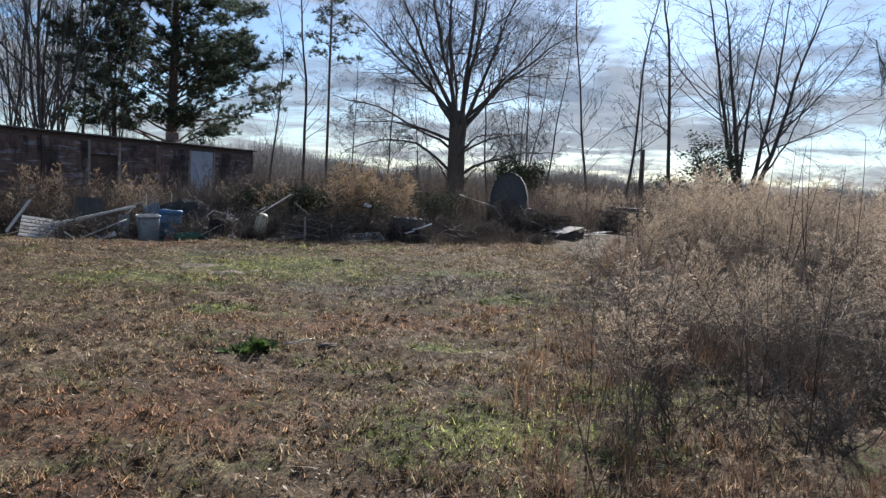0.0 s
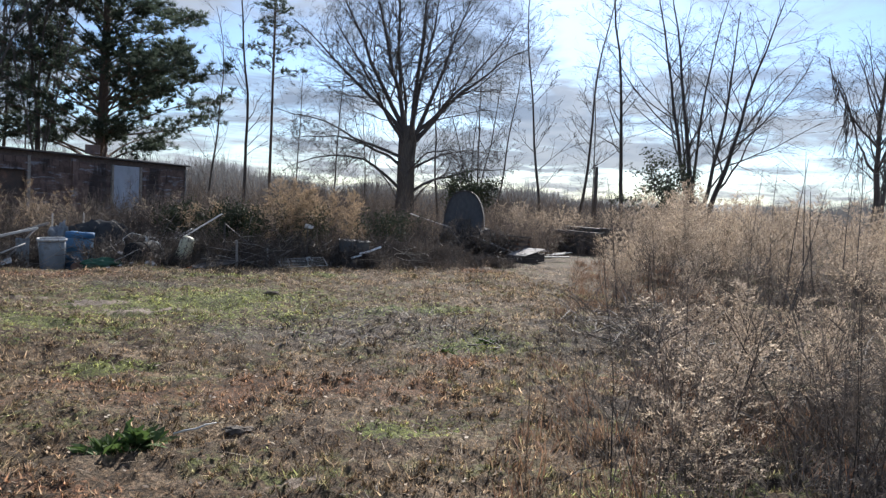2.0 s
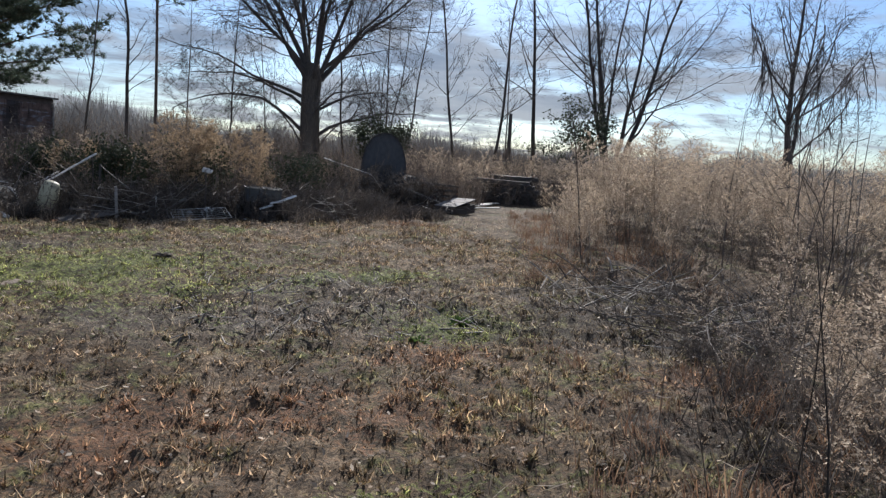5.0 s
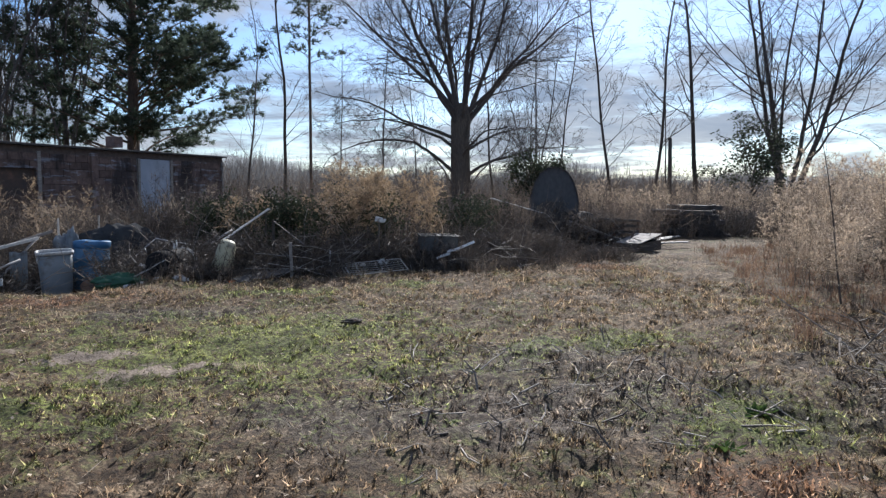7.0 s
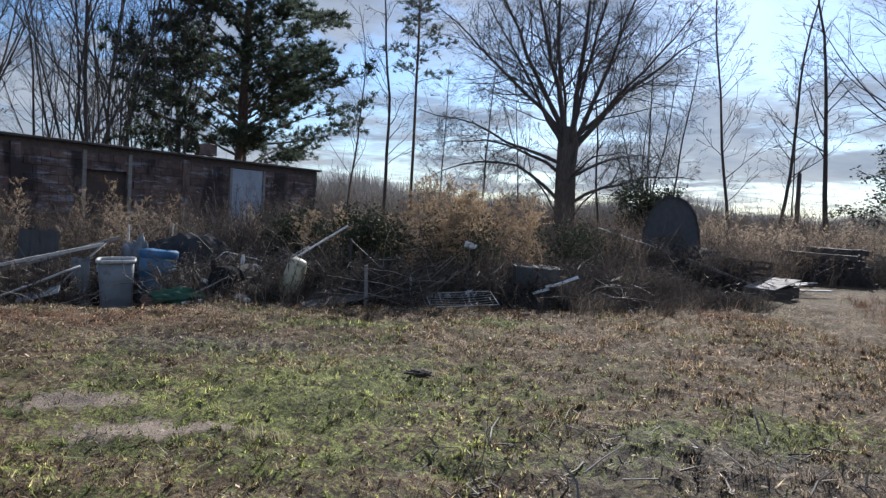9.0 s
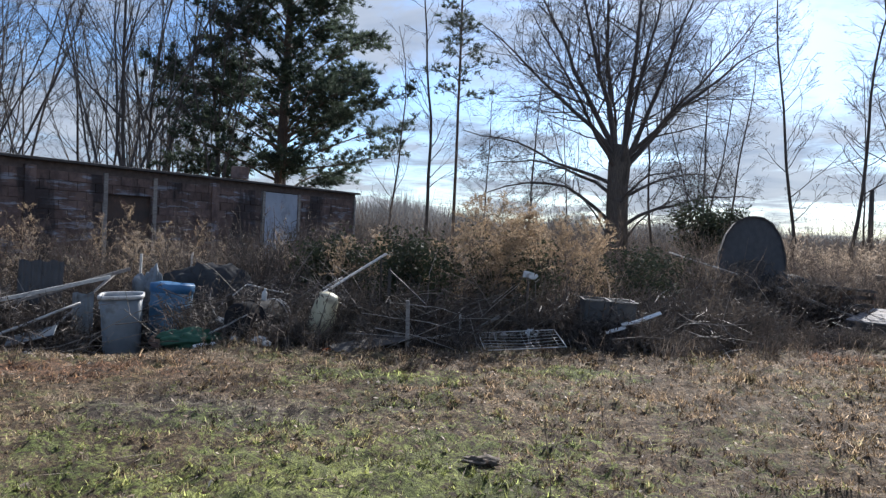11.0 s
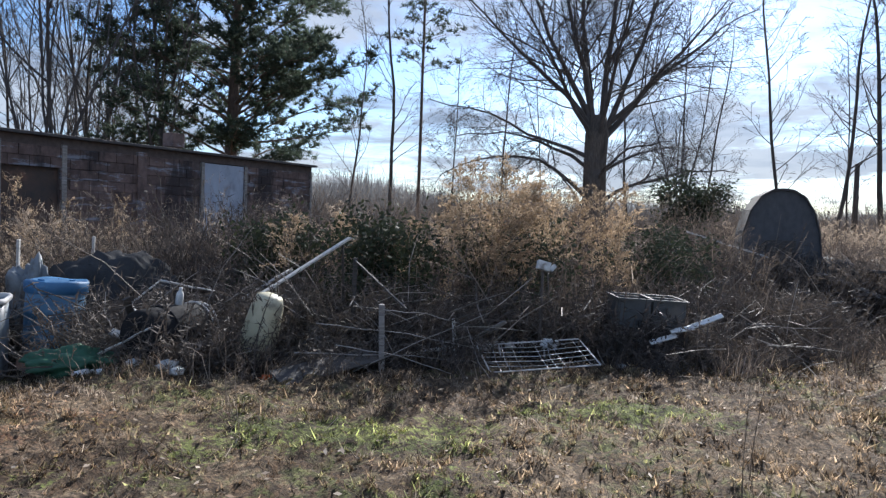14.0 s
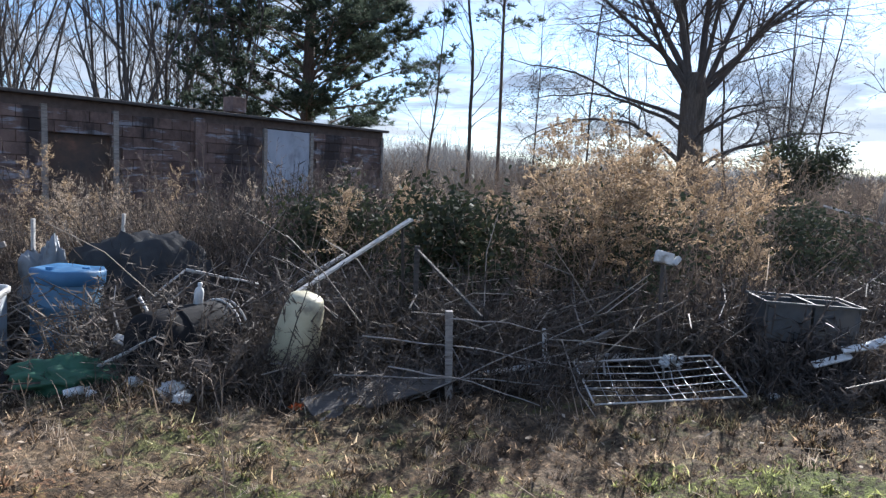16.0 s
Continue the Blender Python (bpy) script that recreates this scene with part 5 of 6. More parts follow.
def laundry_sink(x, y):
    t = thing("double_sink", on(x, y, -0.02, -6, (1, 2)), "old grey double laundry sink on a dark cabinet", "sink")
    for sx in (-0.17, 0.17):
        g = Geo()
        i = len(g.v)
        for w, d, z in ((0.15, 0.19, 0.66), (0.13, 0.17, 0.40), (0.0, 0.0, 0.40)):
            g.v += [Vector((sx + a * w, b * d, z)) for a, b in ((-1, -1), (1, -1), (1, 1), (-1, 1))]
        for k in range(2):
            g.f += [(i + 4 * k + j, i + 4 * k + (j + 1) % 4, i + 4 * k + 4 + (j + 1) % 4, i + 4 * k + 4 + j) for j in range(4)]
        g.box((0.32, 0.02, 0.28), pose(sx, -0.2, 0.52, -5), 0.006)
        g.box((0.32, 0.02, 0.28), pose(sx, 0.2, 0.52, 5), 0.006)
        g.box((0.02, 0.40, 0.28), pose(2 * sx, 0, 0.52), 0.006)
        part("basin", g, SINK, t)
    g = Geo()
    for a, b in (((-0.37, -0.23), (0.37, -0.23)), ((-0.37, 0.23), (0.37, 0.23)), ((-0.36, -0.23), (-0.36, 0.23)), ((0.36, -0.23), (0.36, 0.23)), ((0, -0.23), (0, 0.23))):
        beam(g, (*a, 0.672), (*b, 0.672), 0.022, 0.018, 0.006)
    part("rim", g, SINK, t, "grey chipped rim")
    g = Geo()
    g.box((0.72, 0.42, 0.40), pose(0, 0, 0.20), 0.02)
    body = part("cabinet", g, BLACK, t)
    for sx in (-0.18, 0.18):
        g = Geo()
        g.box((0.32, 0.02, 0.33), pose(sx, -0.217, 0.2), 0.006)
        part("door", g, DARKWOOD, body)


def board_panel(x, y, z, turn, tilt):
    t = thing("pallet", pose(x, y, z, tilt, 8, turn), "weathered pale pallet leaning on the heap", "pallet")
    for k in range(6):
        g = Geo()
        g.box((1.0, 0.115, 0.02), pose(0, -0.36 + 0.145 * k, 0.04, random.Random(k).uniform(-2, 2)), 0.004)
        part("slat", g, PALEWOOD, t)
    for k in range(3):
        g = Geo()
        g.box((0.045, 0.88, 0.075), pose(-0.45 + 0.45 * k, 0, -0.008), 0.004)
        part("runner", g, GREYWOOD, t)


def corrugated(x, y, turn, w, h, tilt, mat, label):
    g = Geo()
    n = int(w / 0.02)
    for k in range(n + 1):
        px = -w / 2 + w * k / n
        dy = 0.014 * math.sin(px / 0.076 * 2 * math.pi)
        g.v += [Vector((px, dy, 0)), Vector((px + 0.01 * math.sin(k), dy + 0.004, h + 0.015 * math.sin(k * 0.6)))]
    for k in range(n):
        g.f.append((2 * k, 2 * k + 2, 2 * k + 3, 2 * k + 1))
    off = len(g.v)
    g.v += [v + Vector((0, 0.003, 0)) for v in g.v[:off]]
    g.f += [tuple(off + i for i in reversed(f)) for f in g.f[:n]]
    ob = new("corrugated_sheet", g.mesh("corrugated_sheet", True))
    ob.data.materials.append(mat)
    ob.matrix_world = on(x, y, -0.02, turn, (tilt, 0))
    tagged(ob, label, "sheet")


def round_hut(x, y, turn):
    t = thing("barn_hut", on(x, y, -0.02, turn) @ Matrix.Diagonal((0.42, 0.34, 0.685, 1)), "small dark hut with a rounded roof, overgrown by brush", "hut")
    half = [(1.55, 0.0), (1.6, 1.3), (1.5, 1.95), (1.25, 2.5), (0.85, 2.88), (0.4, 3.05), (0.0, 3.08)]
    outline = half + [(-a, b) for a, b in reversed(half[:-1])]
    g = Geo()
    n = len(outline)
    for yy in (0.0, 3.2):
        g.v += [Vector((a, yy, b)) for a, b in outline]
    g.f += [tuple(reversed(range(n))), tuple(range(n, 2 * n)), (0, n, 2 * n - 1, n - 1)]
    for k in (0, n - 2):
        g.f.append((k, k + 1, n + k + 1, n + k))
    part("wall", g, SHEDMETAL, t)
    g = Geo()
    for k in range(1, n - 2):
        a, b = Vector((outline[k][0], 1.6, outline[k][1])), Vector((outline[k + 1][0], 1.6, outline[k + 1][1]))
        beam(g, a, b, 3.5, 0.06, 0.01)
    part("roof", g, ROOF, t)
    g = Geo()
    g.box((1.2, 0.05, 1.7), pose(0, -0.03, 0.9), 0.01)
    part("door", g, DARKWOOD, t)


def timber_stack(x, y, turn):
    t = thing("timber_stack", on(x, y, 0, turn), "stack of dark old timbers at the end of the yard", "timber")
    rng = random.Random(6)
    for r in range(7):
        for k in range(3):
            if r > 3 and rng.random() < 0.45:
                continue
            g = Geo()
            g.box((1.9 + rng.uniform(-0.8, 0.3), 0.3, 0.147), pose(rng.uniform(-0.3, 0.3), -0.35 + 0.33 * k, 0.065 + 0.15 * r, 0, rng.uniform(-2, 2), rng.uniform(-8, 8)), 0.02)
            part("timber", g, DARKWOOD, t)
        for px in (-0.7, 0.7):
            g = Geo()
            g.box((0.06, 1.04, 0.03), pose(px, 0, 0.14 + 0.15 * r), 0.004)
            part("spacer", g, DARKWOOD, t)


def low_crate(x, y, turn):
    t = thing("crate", on(x, y, -0.01, turn, (3, -5)), "low dark wooden crate with a pale board lid", "crate")
    for yy in (-0.3, 0.3):
        g = Geo()
        g.box((1.05, 0.03, 0.24), pose(0, yy, 0.12), 0.005)
        part("side", g, DARKWOOD, t)
    for xx in (-0.5, 0.5):
        g = Geo()
        g.box((0.03, 0.56, 0.24), pose(xx, 0, 0.12), 0.005)
        part("end", g, DARKWOOD, t)
    g = Geo()
    g.box((1.0, 0.72, 0.025), pose(0.02, 0, 0.30, -4, -6, 3), 0.006)
    part("lid", g, GREYWOOD, t, "pale weathered board lid")


def work_table(x, y, turn):
    t = thing("work_table", on(x, y, -0.01, turn, (0, 4)), "rusty table frame loaded with dark scrap", "table")
    g = Geo()
    g.box((1.0, 0.6, 0.05), pose(0, 0, 0.74), 0.008)
    part("tabletop", g, DARKWOOD, t)
    for a in (-0.45, 0.45):
        for b in (-0.25, 0.25):
            g = Geo()
            g.box((0.05, 0.05, 0.73), pose(a, b, 0.365), 0.006)
            part("leg", g, RUST_, t)
    for k in range(4):
        g = Geo()
        beam(g, (-0.46, -0.28, 0.1 + 0.16 * k), (0.46, -0.28, 0.16 + 0.15 * k), 0.02, 0.07, 0.003)
        part("rail", g, DARKWOOD, t)


G = lambda x, y: float(gz(x, y))
grey_tub(-2.5, 19.35)
blue_drum(-2.1, 20.05)
lump("black_sheeting", -1.75, 21.0, (1.45, 0.7, 1.05), 0.26, 28, TARP, "black plastic sheeting heaped behind the drum, overgrown with twigs", "sheeting", 6)
black_barrel(-0.66, 18.95)
yellow_bucket(0.13, 18.8)
wire_rack(2.78, 18.5)
laundry_sink(4.05, 19.05)
board_panel(-4.95, 19.55, 0.02, 14, 32)
corrugated(-4.1, 20.4, 8, 0.62, 1.15, -8, SHEDMETAL, "grey corrugated sheet standing in the heap")
corrugated(-3.15, 19.65, 20, 0.26, 0.78, 3, TUB, "narrow strip of ribbed grey sheet leaning by the tub")
lump("plastic_sheet", -2.6, 20.75, (0.5, 0.4, 0.98), 0.5, 4, TUB, "crumpled grey plastic sheet piled behind the tub", "plastic")
lump("tarpaulin", -1.42, 18.75, (0.75, 0.42, 0.26), 0.45, 9, GREEN, "crumpled dark green plastic sheet on the ground", "tarp")
lump("tarp", 9.1, 23.3, (1.3, 1.2, 0.95), 0.3, 12, TARP, "dark tarp drawn over a heap by the hut", "tarp")
lump("rotten_wood", 6.3, 21.8, (1.6, 0.9, 0.45), 0.4, 15, DARKWOOD, "low heap of rotten wood under twigs", "heap")
for k, (x, y, s) in enumerate(((-0.82, 18.42, 0.09), (-0.47, 18.15, 0.13), (-0.38, 18.02, 0.10), (-1.05, 18.25, 0.06), (4.05, 18.55, 0.08), (3.6, 18.45, 0.06), (-3.4, 18.6, 0.1))):
    lump("plastic_scrap", x, y, (s * 1.4, s, s * 0.7), 0.5, 30 + k, WHITE, "crumpled scrap of white plastic on the ground", "litter", 40 * k, 0.01)
loose_board("plank", (0.16, 19.02, 0.60), (1.0, 19.52, 1.17), 0.065, 0.02, PALEWOOD, "bleached plank propped up on a stake")
loose_pole("stake", ((0.30, 19.1, -0.05), (0.29, 19.1, 0.70)), 0.016, 0.013, GREYWOOD, "thin grey stake holding up the plank", "stake")
loose_pole("stake", ((0.97, 19.53, -0.05), (0.93, 19.5, 1.11)), 0.018, 0.013, BARK, "crooked stick under the plank's end", "stake")
loose_pole("pole", ((-0.75, 20.1, 0.02), (0.35, 20.55, 0.74)), 0.03, 0.02, PIPE, "pale bare pole lying up into the brush")
loose_board("post", (1.31, 18.36, -0.05), (1.29, 18.36, 0.62), 0.06, 0.05, GREYWOOD, "short bleached post standing before the brush", "post")
loose_pole("post", ((2.02, 18.6, -0.05), (1.98, 18.6, 0.47)), 0.017, 0.015, PIPE, "thin pale stake among dead stems", "post")
loose_board("board", (1.05, 19.15, 0.95), (1.52, 18.42, 0.57), 0.022, 0.015, DARKWOOD, "thin dark board leaning across the post")
loose_board("board", (1.05, 19.2, -0.02), (1.06, 19.15, 0.97), 0.04, 0.025, DARKWOOD, "dark upright board in the heap")
loose_board("sheet", (0.42, 17.98, 0.03), (1.25, 18.45, 0.17), 0.30, 0.014, DARKWOOD, "delaminated dark plywood sheet on the grass", "sheet", 12)
loose_board("sheet", (0.45, 18.75, 0.05), (1.35, 18.85, 0.12), 0.42, 0.016, DARKWOOD, "dark rotten plywood sheet", "sheet", -10)
loose_board("board", (1.35, 18.75, 0.05), (2.05, 18.65, 0.22), 0.07, 0.025, PALEWOOD, "splintered pale board on the heap")
for a, b in (((0.72, 18.25, 0.46), (2.3, 18.55, 0.18)), ((1.30, 18.3, 0.58), (2.05, 18.62, 0.42)), ((1.05, 18.2, 0.05), (2.35, 18.7, 0.52)), ((0.55, 18.15, 0.22), (2.55, 18.5, 0.05)), ((1.5, 18.5, 0.02), (1.05, 18.75, 0.6)), ((0.9, 18.1, 0.3), (1.9, 18.15, 0.05))):
    loose_pole("stick", ((a[0], a[1], a[2]), ((a[0] + b[0]) / 2 + 0.04, (a[1] + b[1]) / 2, (a[2] + b[2]) / 2 + 0.03), b), 0.0055, 0.003, GREYWOOD, "long thin bleached stick lying across the heap", "stick", "sticks across the heap")
for a, b in (((3.90, 18.52, 0.27), (4.16, 18.50, 0.36)), ((4.10, 18.52, 0.40), (4.34, 18.50, 0.45)), ((4.28, 18.52, 0.44), (4.62, 18.50, 0.57))):
    loose_board("broken_board", a, b, 0.06, 0.015, WHITE, "piece of a broken white board before the sink", "board", 30, "broken white boards")
for x, h in ((4.02, 0.36), (4.24, 0.44), (4.45, 0.52)):
    loose_pole("stick", ((x, 18.5, -0.05), (x + 0.03, 18.5, h)), 0.01, 0.008, BARK_DARK, "dark stick holding up the broken board", "stick", "props of the broken board")
g = Geo()
g.box((0.17, 0.05, 0.11), pose(0, 0, 0, 0, 14, 0), 0.012)
g.box((0.05, 0.06, 0.10), pose(0.11, 0.0, -0.03, 0, 40, 0), 0.01)
for v in g.v:
    v += Vector((0, 0.012 * math.sin(40 * v.x), 0.008 * math.sin(30 * v.x + 20 * v.z)))
ob = new("plastic_box", g.mesh("plastic_box"))
ob.data.materials.append(WHITE)
ob.matrix_world = pose(2.93, 18.95, 0.97, -15, 0, 10) @ Matrix.Scale(0.86, 4)
tagged(ob, "crushed white plastic box caught on a stake", "box")
loose_pole("stake", ((2.93, 18.97, -0.05), (2.93, 18.97, 0.93)), 0.02, 0.015, BARK_DARK, "dark stake holding the plastic box", "stake")
lump("paper_scrap", 2.98, 18.78, (0.16, 0.10, 0.09), 0.7, 52, WHITE, "crumpled white scrap on the wire rack", "litter", 10, 0.12)
# the heap by the tub
loose_board("pole", (-4.95, 19.1, 0.12), (-2.9, 19.95, 0.66), 0.06, 0.05, PALEWOOD, "long pale timber sloping up the heap", "timber")
loose_board("pole", (-4.6, 19.5, 0.1), (-2.75, 20.3, 0.78), 0.06, 0.05, GREYWOOD, "grey timber sloping up the heap", "timber")
loose_pole("pole", ((-4.25, 18.55, 0.06), (-4.0, 18.6, -0.12), (-3.0, 19.2, 0.36)), 0.02, 0.018, PIPE, "bent pale pipe on the heap", "pipe")
loose_pole("pole", ((-3.5, 19.0, -0.2), (-2.95, 20.3, 0.7)), 0.025, 0.02, GREYWOOD, "grey pole leaning into the heap")
loose_board("sheet", (-3.75, 18.85, -0.12), (-3.2, 18.95, 0.02), 0.3, 0.015, TUB, "bent pale sheet at the foot of the heap", "sheet", 18)
loose_board("board", (-5.6, 19.0, 0.0), (-5.2, 19.4, 0.75), 0.1, 0.03, PALEWOOD, "peeling white board leaning outward")
loose_board("upright", (-2.78, 20.8, -0.3), (-2.76, 20.8, 0.98), 0.04, 0.03, PALEWOOD, "thin pale upright lath behind the tub", "lath")
loose_board("upright", (-2.25, 21.6, -0.3), (-2.2, 21.6, 1.0), 0.04, 0.03, PALEWOOD, "thin pale upright lath behind the tank", "lath")
rs = random.Random(88)
for k in range(34):
    x = rs.uniform(-4.2, 6.0)
    y = rs.uniform(18.75, 20.2) + 0.2 * max(x - 3, 0)
    if abs(x - 4.05) < 0.5 and y < 19.4 or abs(x + 2.3) < 0.75 or abs(x - 0.1) < 0.3:
        continue
    a, l, up_ = rs.uniform(0, 6.28), rs.uniform(0.4, 1.25), rs.choice((0.02, 0.1, 0.3, 0.55))
    z = G(x, y) + 0.02
    loose_board("scrap_board", (x, y, z), (x + l * math.cos(a), y + 0.6 * l * math.sin(a), z + l * up_), rs.uniform(0.035, 0.11), 0.02, rs.choice((GREYWOOD, DARKWOOD, DARKWOOD, PALEWOOD)), "weathered board lying in the scrap heap", "board", rs.uniform(-40, 40), "boards of the scrap heap")
# between drum and plank
for a, b in (((-1.45, 19.6, -0.05), (-0.95, 19.5, 0.42)), ((-1.55, 19.8, 0.12), (-1.0, 20.0, 0.62)), ((-1.0, 20.0, 0.62), (-0.4, 20.2, 0.48)), ((-1.1, 19.2, 0.5), (-0.75, 19.0, 0.05)), ((-0.7, 19.3, 0.42), (-0.35, 19.1, 0.12)), ((-1.25, 18.75, 0.05), (-0.7, 18.55, 0.36))):
    loose_pole("broken_branch", (a, b), 0.015, 0.009, PIPE, "bleached broken branch sticking out of the heap", "branch", "bleached branches of the heap")
# further along
loose_board("plank", (6.85, 23.8, 1.32), (8.05, 23.2, 0.92), 0.08, 0.03, PALEWOOD, "bleached plank lying down the brush")
loose_pole("stake", ((7.3, 23.6, -0.03), (7.3, 23.58, 1.17)), 0.03, 0.02, BARK, "stick under the bleached plank", "stake")
loose_pole("pole", ((8.4, 22.4, 0.75), (10.2, 21.75, 0.08)), 0.03, 0.025, GREYWOOD, "grey pole sloping down from the tarp")
low_crate(9.9, 21.6, 24)
work_table(9.9, 22.6, 20)
timber_stack(14.6, 26.2, -32)
for k, (x, y, a) in enumerate(((12.6, 24.6, 20), (13.0, 24.9, -10), (12.2, 25.1, 40), (11.3, 22.3, 10))):
    loose_board("board", (x - 0.4, y, 0.06 + 0.03 * k), (x + 0.4, y + 0.3 * math.sin(a), 0.10 + 0.03 * k), 0.14, 0.03, PALEWOOD, "pale board lying at the end of the yard", group="pale boards")
round_hut(8.7, 23.9, -24)


def tangle(name, count, box, top, seed, label, lmin=0.3, lmax=1.1):
    """Dead sticks thrown together."""
    rng = random.Random(seed)
    g = Geo()
    for k in range(count):
        x, y = rng.uniform(box[0], box[1]), rng.uniform(box[2], box[3])
        a, e = rng.uniform(0, 6.28), rng.gauss(0.12, 0.35)
        l = rng.uniform(lmin, lmax)
        d = Vector((math.cos(a) * math.cos(e), math.sin(a) * math.cos(e), math.sin(e)))
        o = Vector((x, y, float(gz(x, y)) + rng.random() ** 2 * top))
        r = rng.uniform(0.003, 0.009)
        m = o + d * l * 0.5 + Vector((rng.gauss(0, 0.04), rng.gauss(0, 0.04), rng.gauss(0, 0.04)))
        g.tube([o, m, o + d * l], [r, r * 0.85, r * 0.5], 4)
        if rng.random() < 0.5:
            g.tube([m, m + (d + Vector((rng.gauss(0, 0.6), rng.gauss(0, 0.6), rng.gauss(0.2, 0.5)))).normalized() * l * 0.4], [r * 0.6, r * 0.3], 3)
    for v in g.v:
        v.z = max(v.z, float(gz(v.x, v.y)) - 0.01)
    ob = new(name, g.mesh(name))
    ob.data.materials.append(STICKS)
    tagged(ob, label, "sticks", kind="stuff")


tangle("dead_sticks", 620, (-5.0, 2.0, 18.5, 21.2), 0.6, 71, "tangle of dead sticks over the scrap heap")
tangle("dead_sticks", 560, (1.2, 6.0, 18.5, 21.2), 0.55, 72, "tangle of dead sticks before the brush")
tangle("dead_sticks", 260, (5.0, 10.0, 20.6, 23.2), 0.5, 73, "tangle of dead sticks round the tarp heap")
tangle("dead_sticks", 320, (5.2, 8.6, 8.2, 11.4), 0.35, 74, "broken branches lying in the hollow by the thicket")
tangle("dead_sticks", 160, (1.2, 4.2, 9.6, 12.4), 0.03, 75, "cut dry stems lying flat on the grass", 0.1, 0.35)
tangle("dead_sticks", 60, (4.3, 5.4, 18.2, 19.2), 0.05, 76, "pale stems lying on the grass by the sink", 0.2, 0.5)


# ---- single plants in the yard ----
def stalk(x, y, h, seed, arms=6, label="thin bare stalk standing in the grass"):
    g = twig_weed(seed, h, arms, 0.0038)
    ob = new("weed_stalk", g.mesh("weed_stalk"))
    ob.data.materials.append(STALK)
    ob.matrix_world = on(x, y)
    tagged(ob, label, "weed", "single stalks in the yard")


for k, (x, y, h, arms) in enumerate(((1.78, 11.75, 0.75, 3), (2.75, 14.9, 0.8, 1), (0.35, 16.4, 0.5, 4), (-0.3, 16.9, 0.45, 3), (1.85, 12.8, 0.7, 4), (1.9, 4.1, 1.2, 4), (3.2, 15.6, 0.7, 2), (0.2, 16.9, 0.6, 3), (-0.9, 17.3, 0.4, 3), (3.6, 10.8, 0.5, 4), (2.6, 6.2, 0.9, 5), (3.0, 7.4, 0.8, 5), (2.3, 5.0, 1.0, 4), (4.4, 12.8, 0.6, 4))):
    stalk(x, y, h, 500 + k, arms)


def rosette(x, y, size, seed, mat, label):
    rng = random.Random(seed)
    g = Geo()
    for k in range(46):
        a, e = rng.uniform(0, 6.28), rng.uniform(0.1, 1.2)
        d = Vector((math.cos(a) * math.cos(e), math.sin(a) * math.cos(e), math.sin(e)))
        s = Vector((-math.sin(a), math.cos(a), 0))
        o = Vector((rng.gauss(0, size * 0.2), rng.gauss(0, size * 0.15), 0.012 * size))
        l, w = size * rng.uniform(0.3, 0.7), size * rng.uniform(0.05, 0.12)
        i = len(g.v)
        if not g.v:
            g.v.append(Vector((0, 0, -0.01)))
            i = 1
        g.v += [o, o + d * l * 0.5 - s * w, o + d * l * 0.5 + s * w, o + d * l - Vector((0, 0, l * 0.25))]
        g.f += [(i, i + 1, i + 3, i + 2), (0, i + 1, i), (0, i, i + 2)]
    ob = new("leafy_weed", g.mesh("leafy_weed"))
    ob.data.materials.append(mat)
    ob.matrix_world = on(x, y, -0.005)
    tagged(ob, label, "weed", "leafy weeds")


LEAF = leafy("green_weed_leaves", [(0.06, 0.10, 0.03), (0.10, 0.16, 0.045), (0.17, 0.22, 0.07)], 0.35)
rosette(0.12, 6.9, 0.34, 1, LEAF, "dark green leafy weed in brown grass")
rosette(-0.08, 6.82, 0.26, 2, LEAF, "dark green leafy weed in brown grass")
rosette(3.2, 9.55, 0.16, 3, LEAF, "low green weed by the thicket")
rosette(3.9, 10.1, 0.18, 5, LEAF, "low green weed by the thicket")
lump("mud_clod", 1.62, 13.8, (0.2, 0.15, 0.06), 0.6, 61, SOILMAT, "dark clod of turned soil in the moss", "soil")
lump("mud_clod", 0.75, 7.15, (0.2, 0.14, 0.05), 0.6, 62, SOILMAT, "dark clod of turned soil in dead grass", "soil")
loose_pole("stick", ((0.32, 6.95, 0.0), (0.6, 7.05, 0.03)), 0.008, 0.005, PIPE, "pale peeled stick lying in the grass", "stick")


# ---- by the far trees ----
def leafy_tree(x, y, h, seed, label):
    rng = random.Random(seed)
    trunk, wood, leaves = Geo(), Geo(), Geo()
    limb(trunk, rng, Vector((0, 0, -0.1)), Vector((0, 0, 1)), h * 0.6, 0.09, 0.05, 6, 5, 0.05, 0)
    tips = []
    for k in range(9):
        boughs(wood, rng, Vector((0, 0, h * (0.25 + 0.04 * k))), turn_to(Vector((0, 0, 1)), radians(rng.uniform(20, 60)), rng.uniform(0, 6.28)), h * 0.5, 0.04, 0, [(6, 0.5, 45, 0.2, 0.03, 0.1), (4, 0.5, 45, 0.2, 0, 0.15), (0, 0, 0, 0, 0, 0.2)], tips)
    for p, d in tips:
        for c in range(9):
            o = p + Vector((rng.gauss(0, 0.16), rng.gauss(0, 0.16), rng.gauss(0, 0.14)))
            e = Vector((rng.gauss(0, 1), rng.gauss(0, 1), rng.gauss(0, 1))).normalized()
            s = e.orthogonal().normalized() * 0.05
            leaves.quad(o, o + e * 0.07 + s, o + e * 0.15, o + e * 0.07 - s)
    plant_tree("small_tree", on(x, y), (("trunk", trunk, BARK), ("branchwork", wood, TWIG), ("leaves", leaves, EVERGREEN)), label)


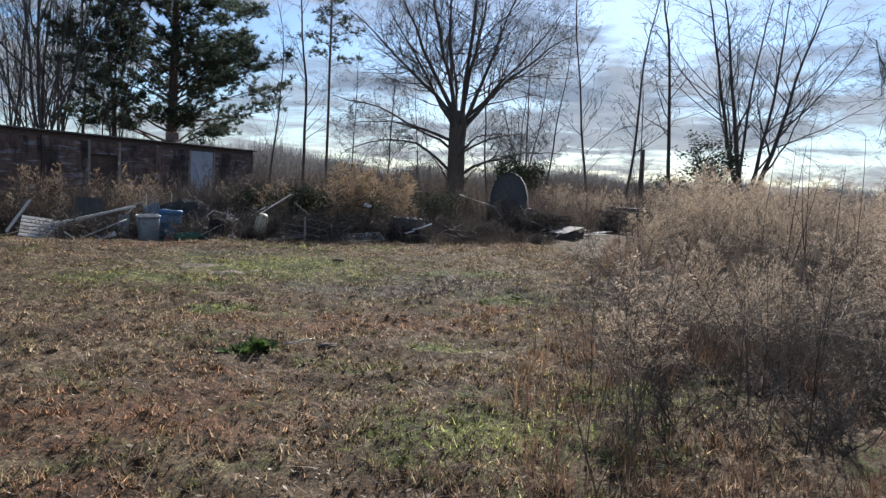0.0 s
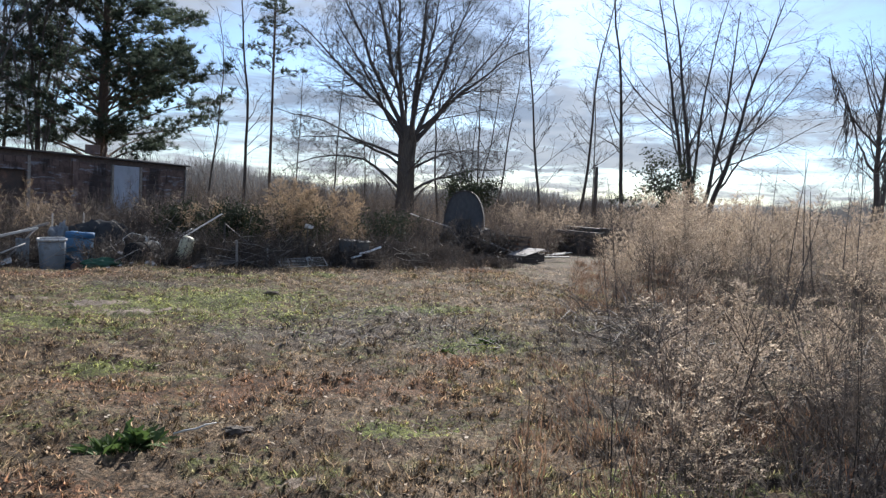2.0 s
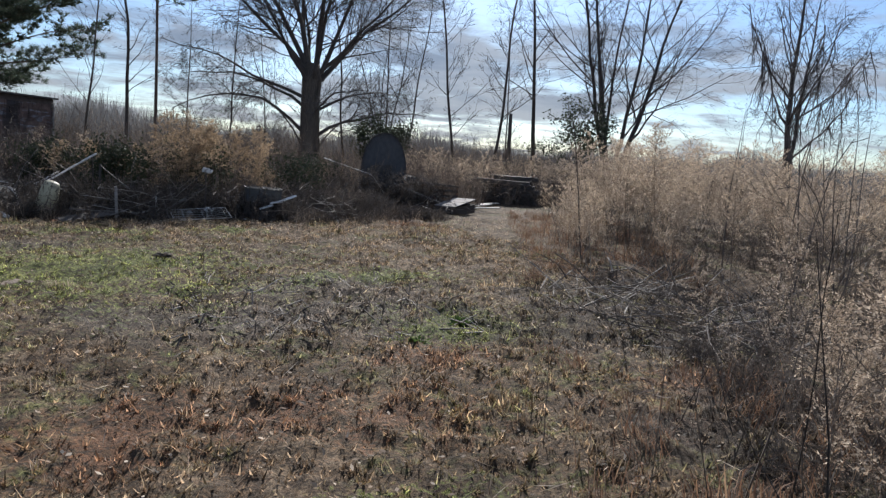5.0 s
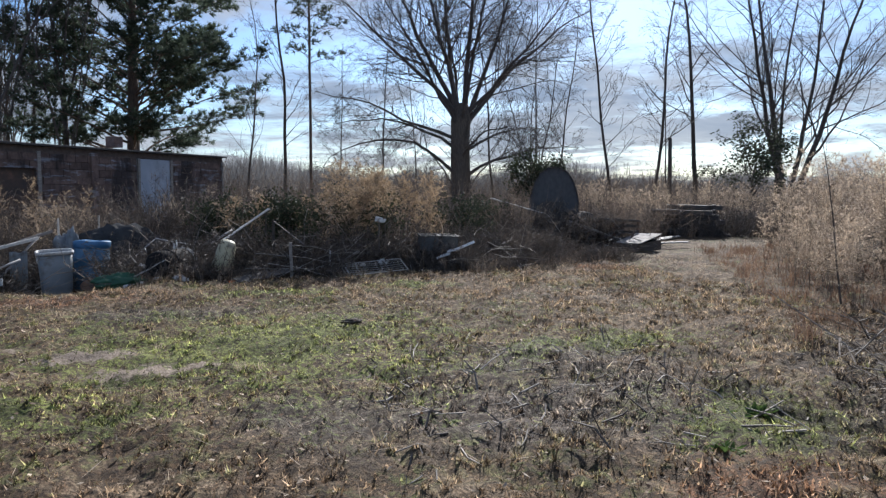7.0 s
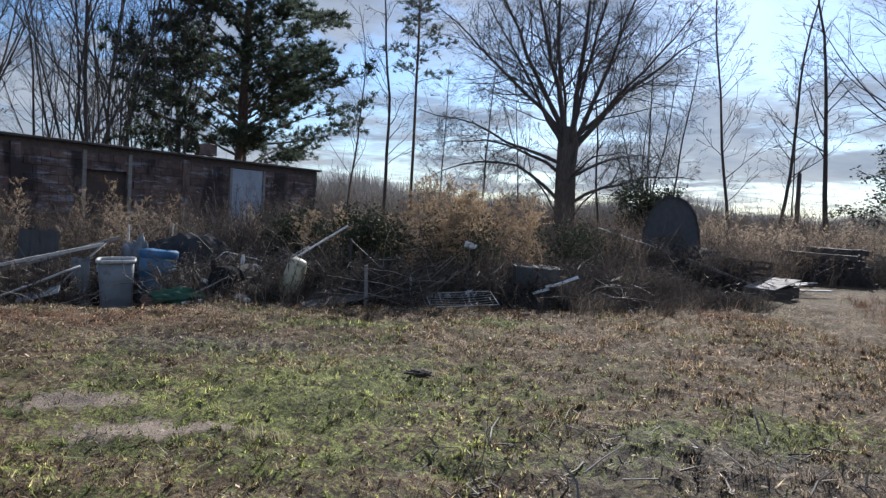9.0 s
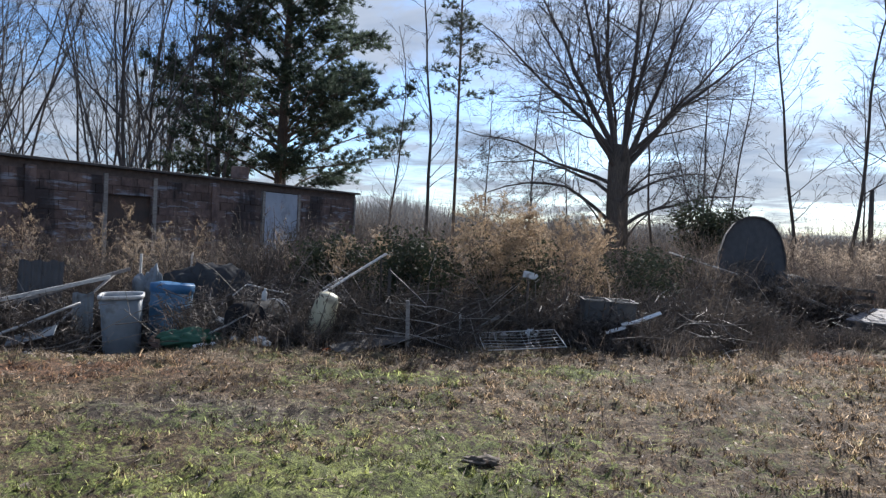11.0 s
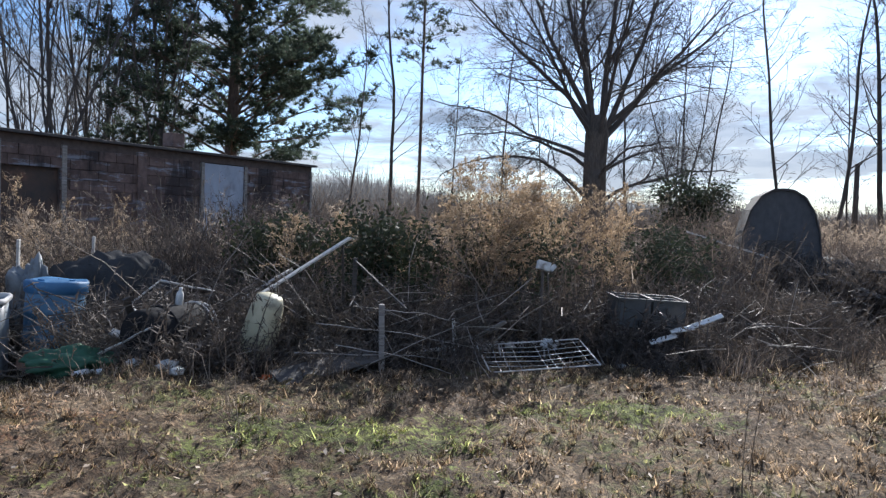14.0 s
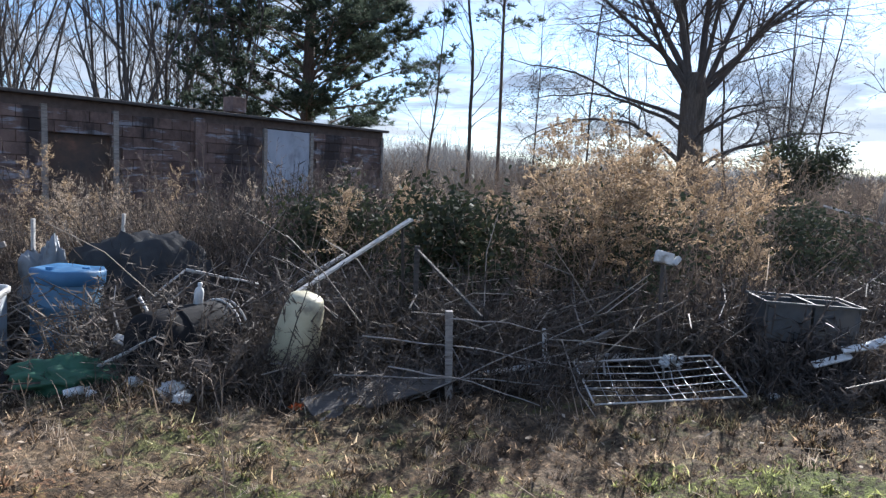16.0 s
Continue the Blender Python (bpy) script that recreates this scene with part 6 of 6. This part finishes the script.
leafy_tree(24.4, 35.4, 4.6, 3, "small half-evergreen tree at the edge of the field")
leafy_tree(15.0, 40.0, 3.2, 4, "small evergreen under the oak")
g = Geo()
g.tube([Vector((0, 0, -0.1)), Vector((0.02, 0, 2.4)), Vector((0.0, 0.03, 4.6))], [0.16, 0.13, 0.11], 8)
ob = new("dead_trunk", g.mesh("dead_trunk", True))
ob.data.materials.append(BARK_DARK)
ob.matrix_world = on(25.2, 43.5)
tagged(ob, "broken dead trunk standing by the field", "stump")


# ---- small things in the heap ----
def netting(x, y, turn, w, h):
    """Sagging wire netting."""
    t = thing("wire_netting", on(x, y, -0.02, turn, (-18, 0)), "sagging rusty wire netting hung over the brush", "netting")
    sag = lambda u, v: Vector((w * (u - 0.5), 0.10 * math.sin(3 * u) * math.sin(2.5 * v) - 0.06 * math.sin(7 * u + 4 * v), h * v - 0.10 * h * math.sin(math.pi * u)))
    g = Geo()
    n, m = 16, 11
    for i in range(n):
        for j in range(m):
            a = sag((i + 0.5 * (j % 2)) / n, j / m)
            for di in ((0, 1) if j % 2 else (-1, 0)):
                b = sag((i + di + 0.5 * ((j + 1) % 2)) / n, (j + 1) / m)
                g.tube([a, b], [0.0022, 0.0022], 3, False)
    part("mesh", g, STEEL, t)
    for u in (0.02, 0.98):
        g = Geo()
        g.tube([sag(u, 0) - Vector((0, 0, 0.1)), sag(u, 0.5), sag(u, 1.05)], [0.012, 0.011, 0.009], 6)
        part("stake", g, BARK, t)


netting(7.2, 22.0, 24, 0.9, 0.75)


def bottle(x, y, z, tilt, turn):
    t = thing("bottle", pose(x, y, z, 0, tilt, turn), "small white plastic bottle standing on the heap", "bottle")
    g = Geo()
    g.lathe([(0.0, 0.0), (0.032, 0.0), (0.036, 0.01), (0.036, 0.10), (0.03, 0.125), (0.014, 0.14), (0.014, 0.15)], 14)
    part("body", g, WHITE, t, smooth=True)
    g = Geo()
    g.lathe([(0.017, 0.148), (0.017, 0.172), (0.0, 0.174)], 14)
    part("cap", g, WHITE, t, smooth=True)


bottle(-0.60, 19.05, G(-0.66, 18.95) + 0.475, 6, 0)
bottle(-1.35, 18.5, G(-1.35, 18.5) + 0.02, 80, 30)
ORANGE = leafy("orange_red_leaves", [(0.42, 0.10, 0.04), (0.55, 0.18, 0.07), (0.60, 0.28, 0.12)], 0.4)
for k, (x, y, s_) in enumerate(((0.55, 18.32, 0.16), (0.32, 18.12, 0.10), (-1.0, 19.3, 0.12))):
    rosette(x, y, s_, 40 + k, ORANGE, "sprig of orange-red leaves by the heap")
g = Geo()
g.lathe([(0.0, 0.0), (0.10, 0.0), (0.14, 0.03), (0.15, 0.05), (0.135, 0.045), (0.0, 0.012)], 20)
ob = new("dish", g.mesh("dish", True))
ob.data.materials.append(RUST_)
ob.matrix_world = on(-2.0, 19.35, 0.12, 0, (35, 0))
tagged(ob, "rusty brown dish propped against the drum", "dish")
g = Geo()
g.box((0.2, 0.2, 0.2), pose(-2.0, 19.5, float(gz(-2.0, 19.5)) + 0.06), 0.01)
ob = new("concrete_block", g.mesh("concrete_block"))
ob.data.materials.append(SOILMAT)
tagged(ob, "dirty broken concrete block under the dish", "block")
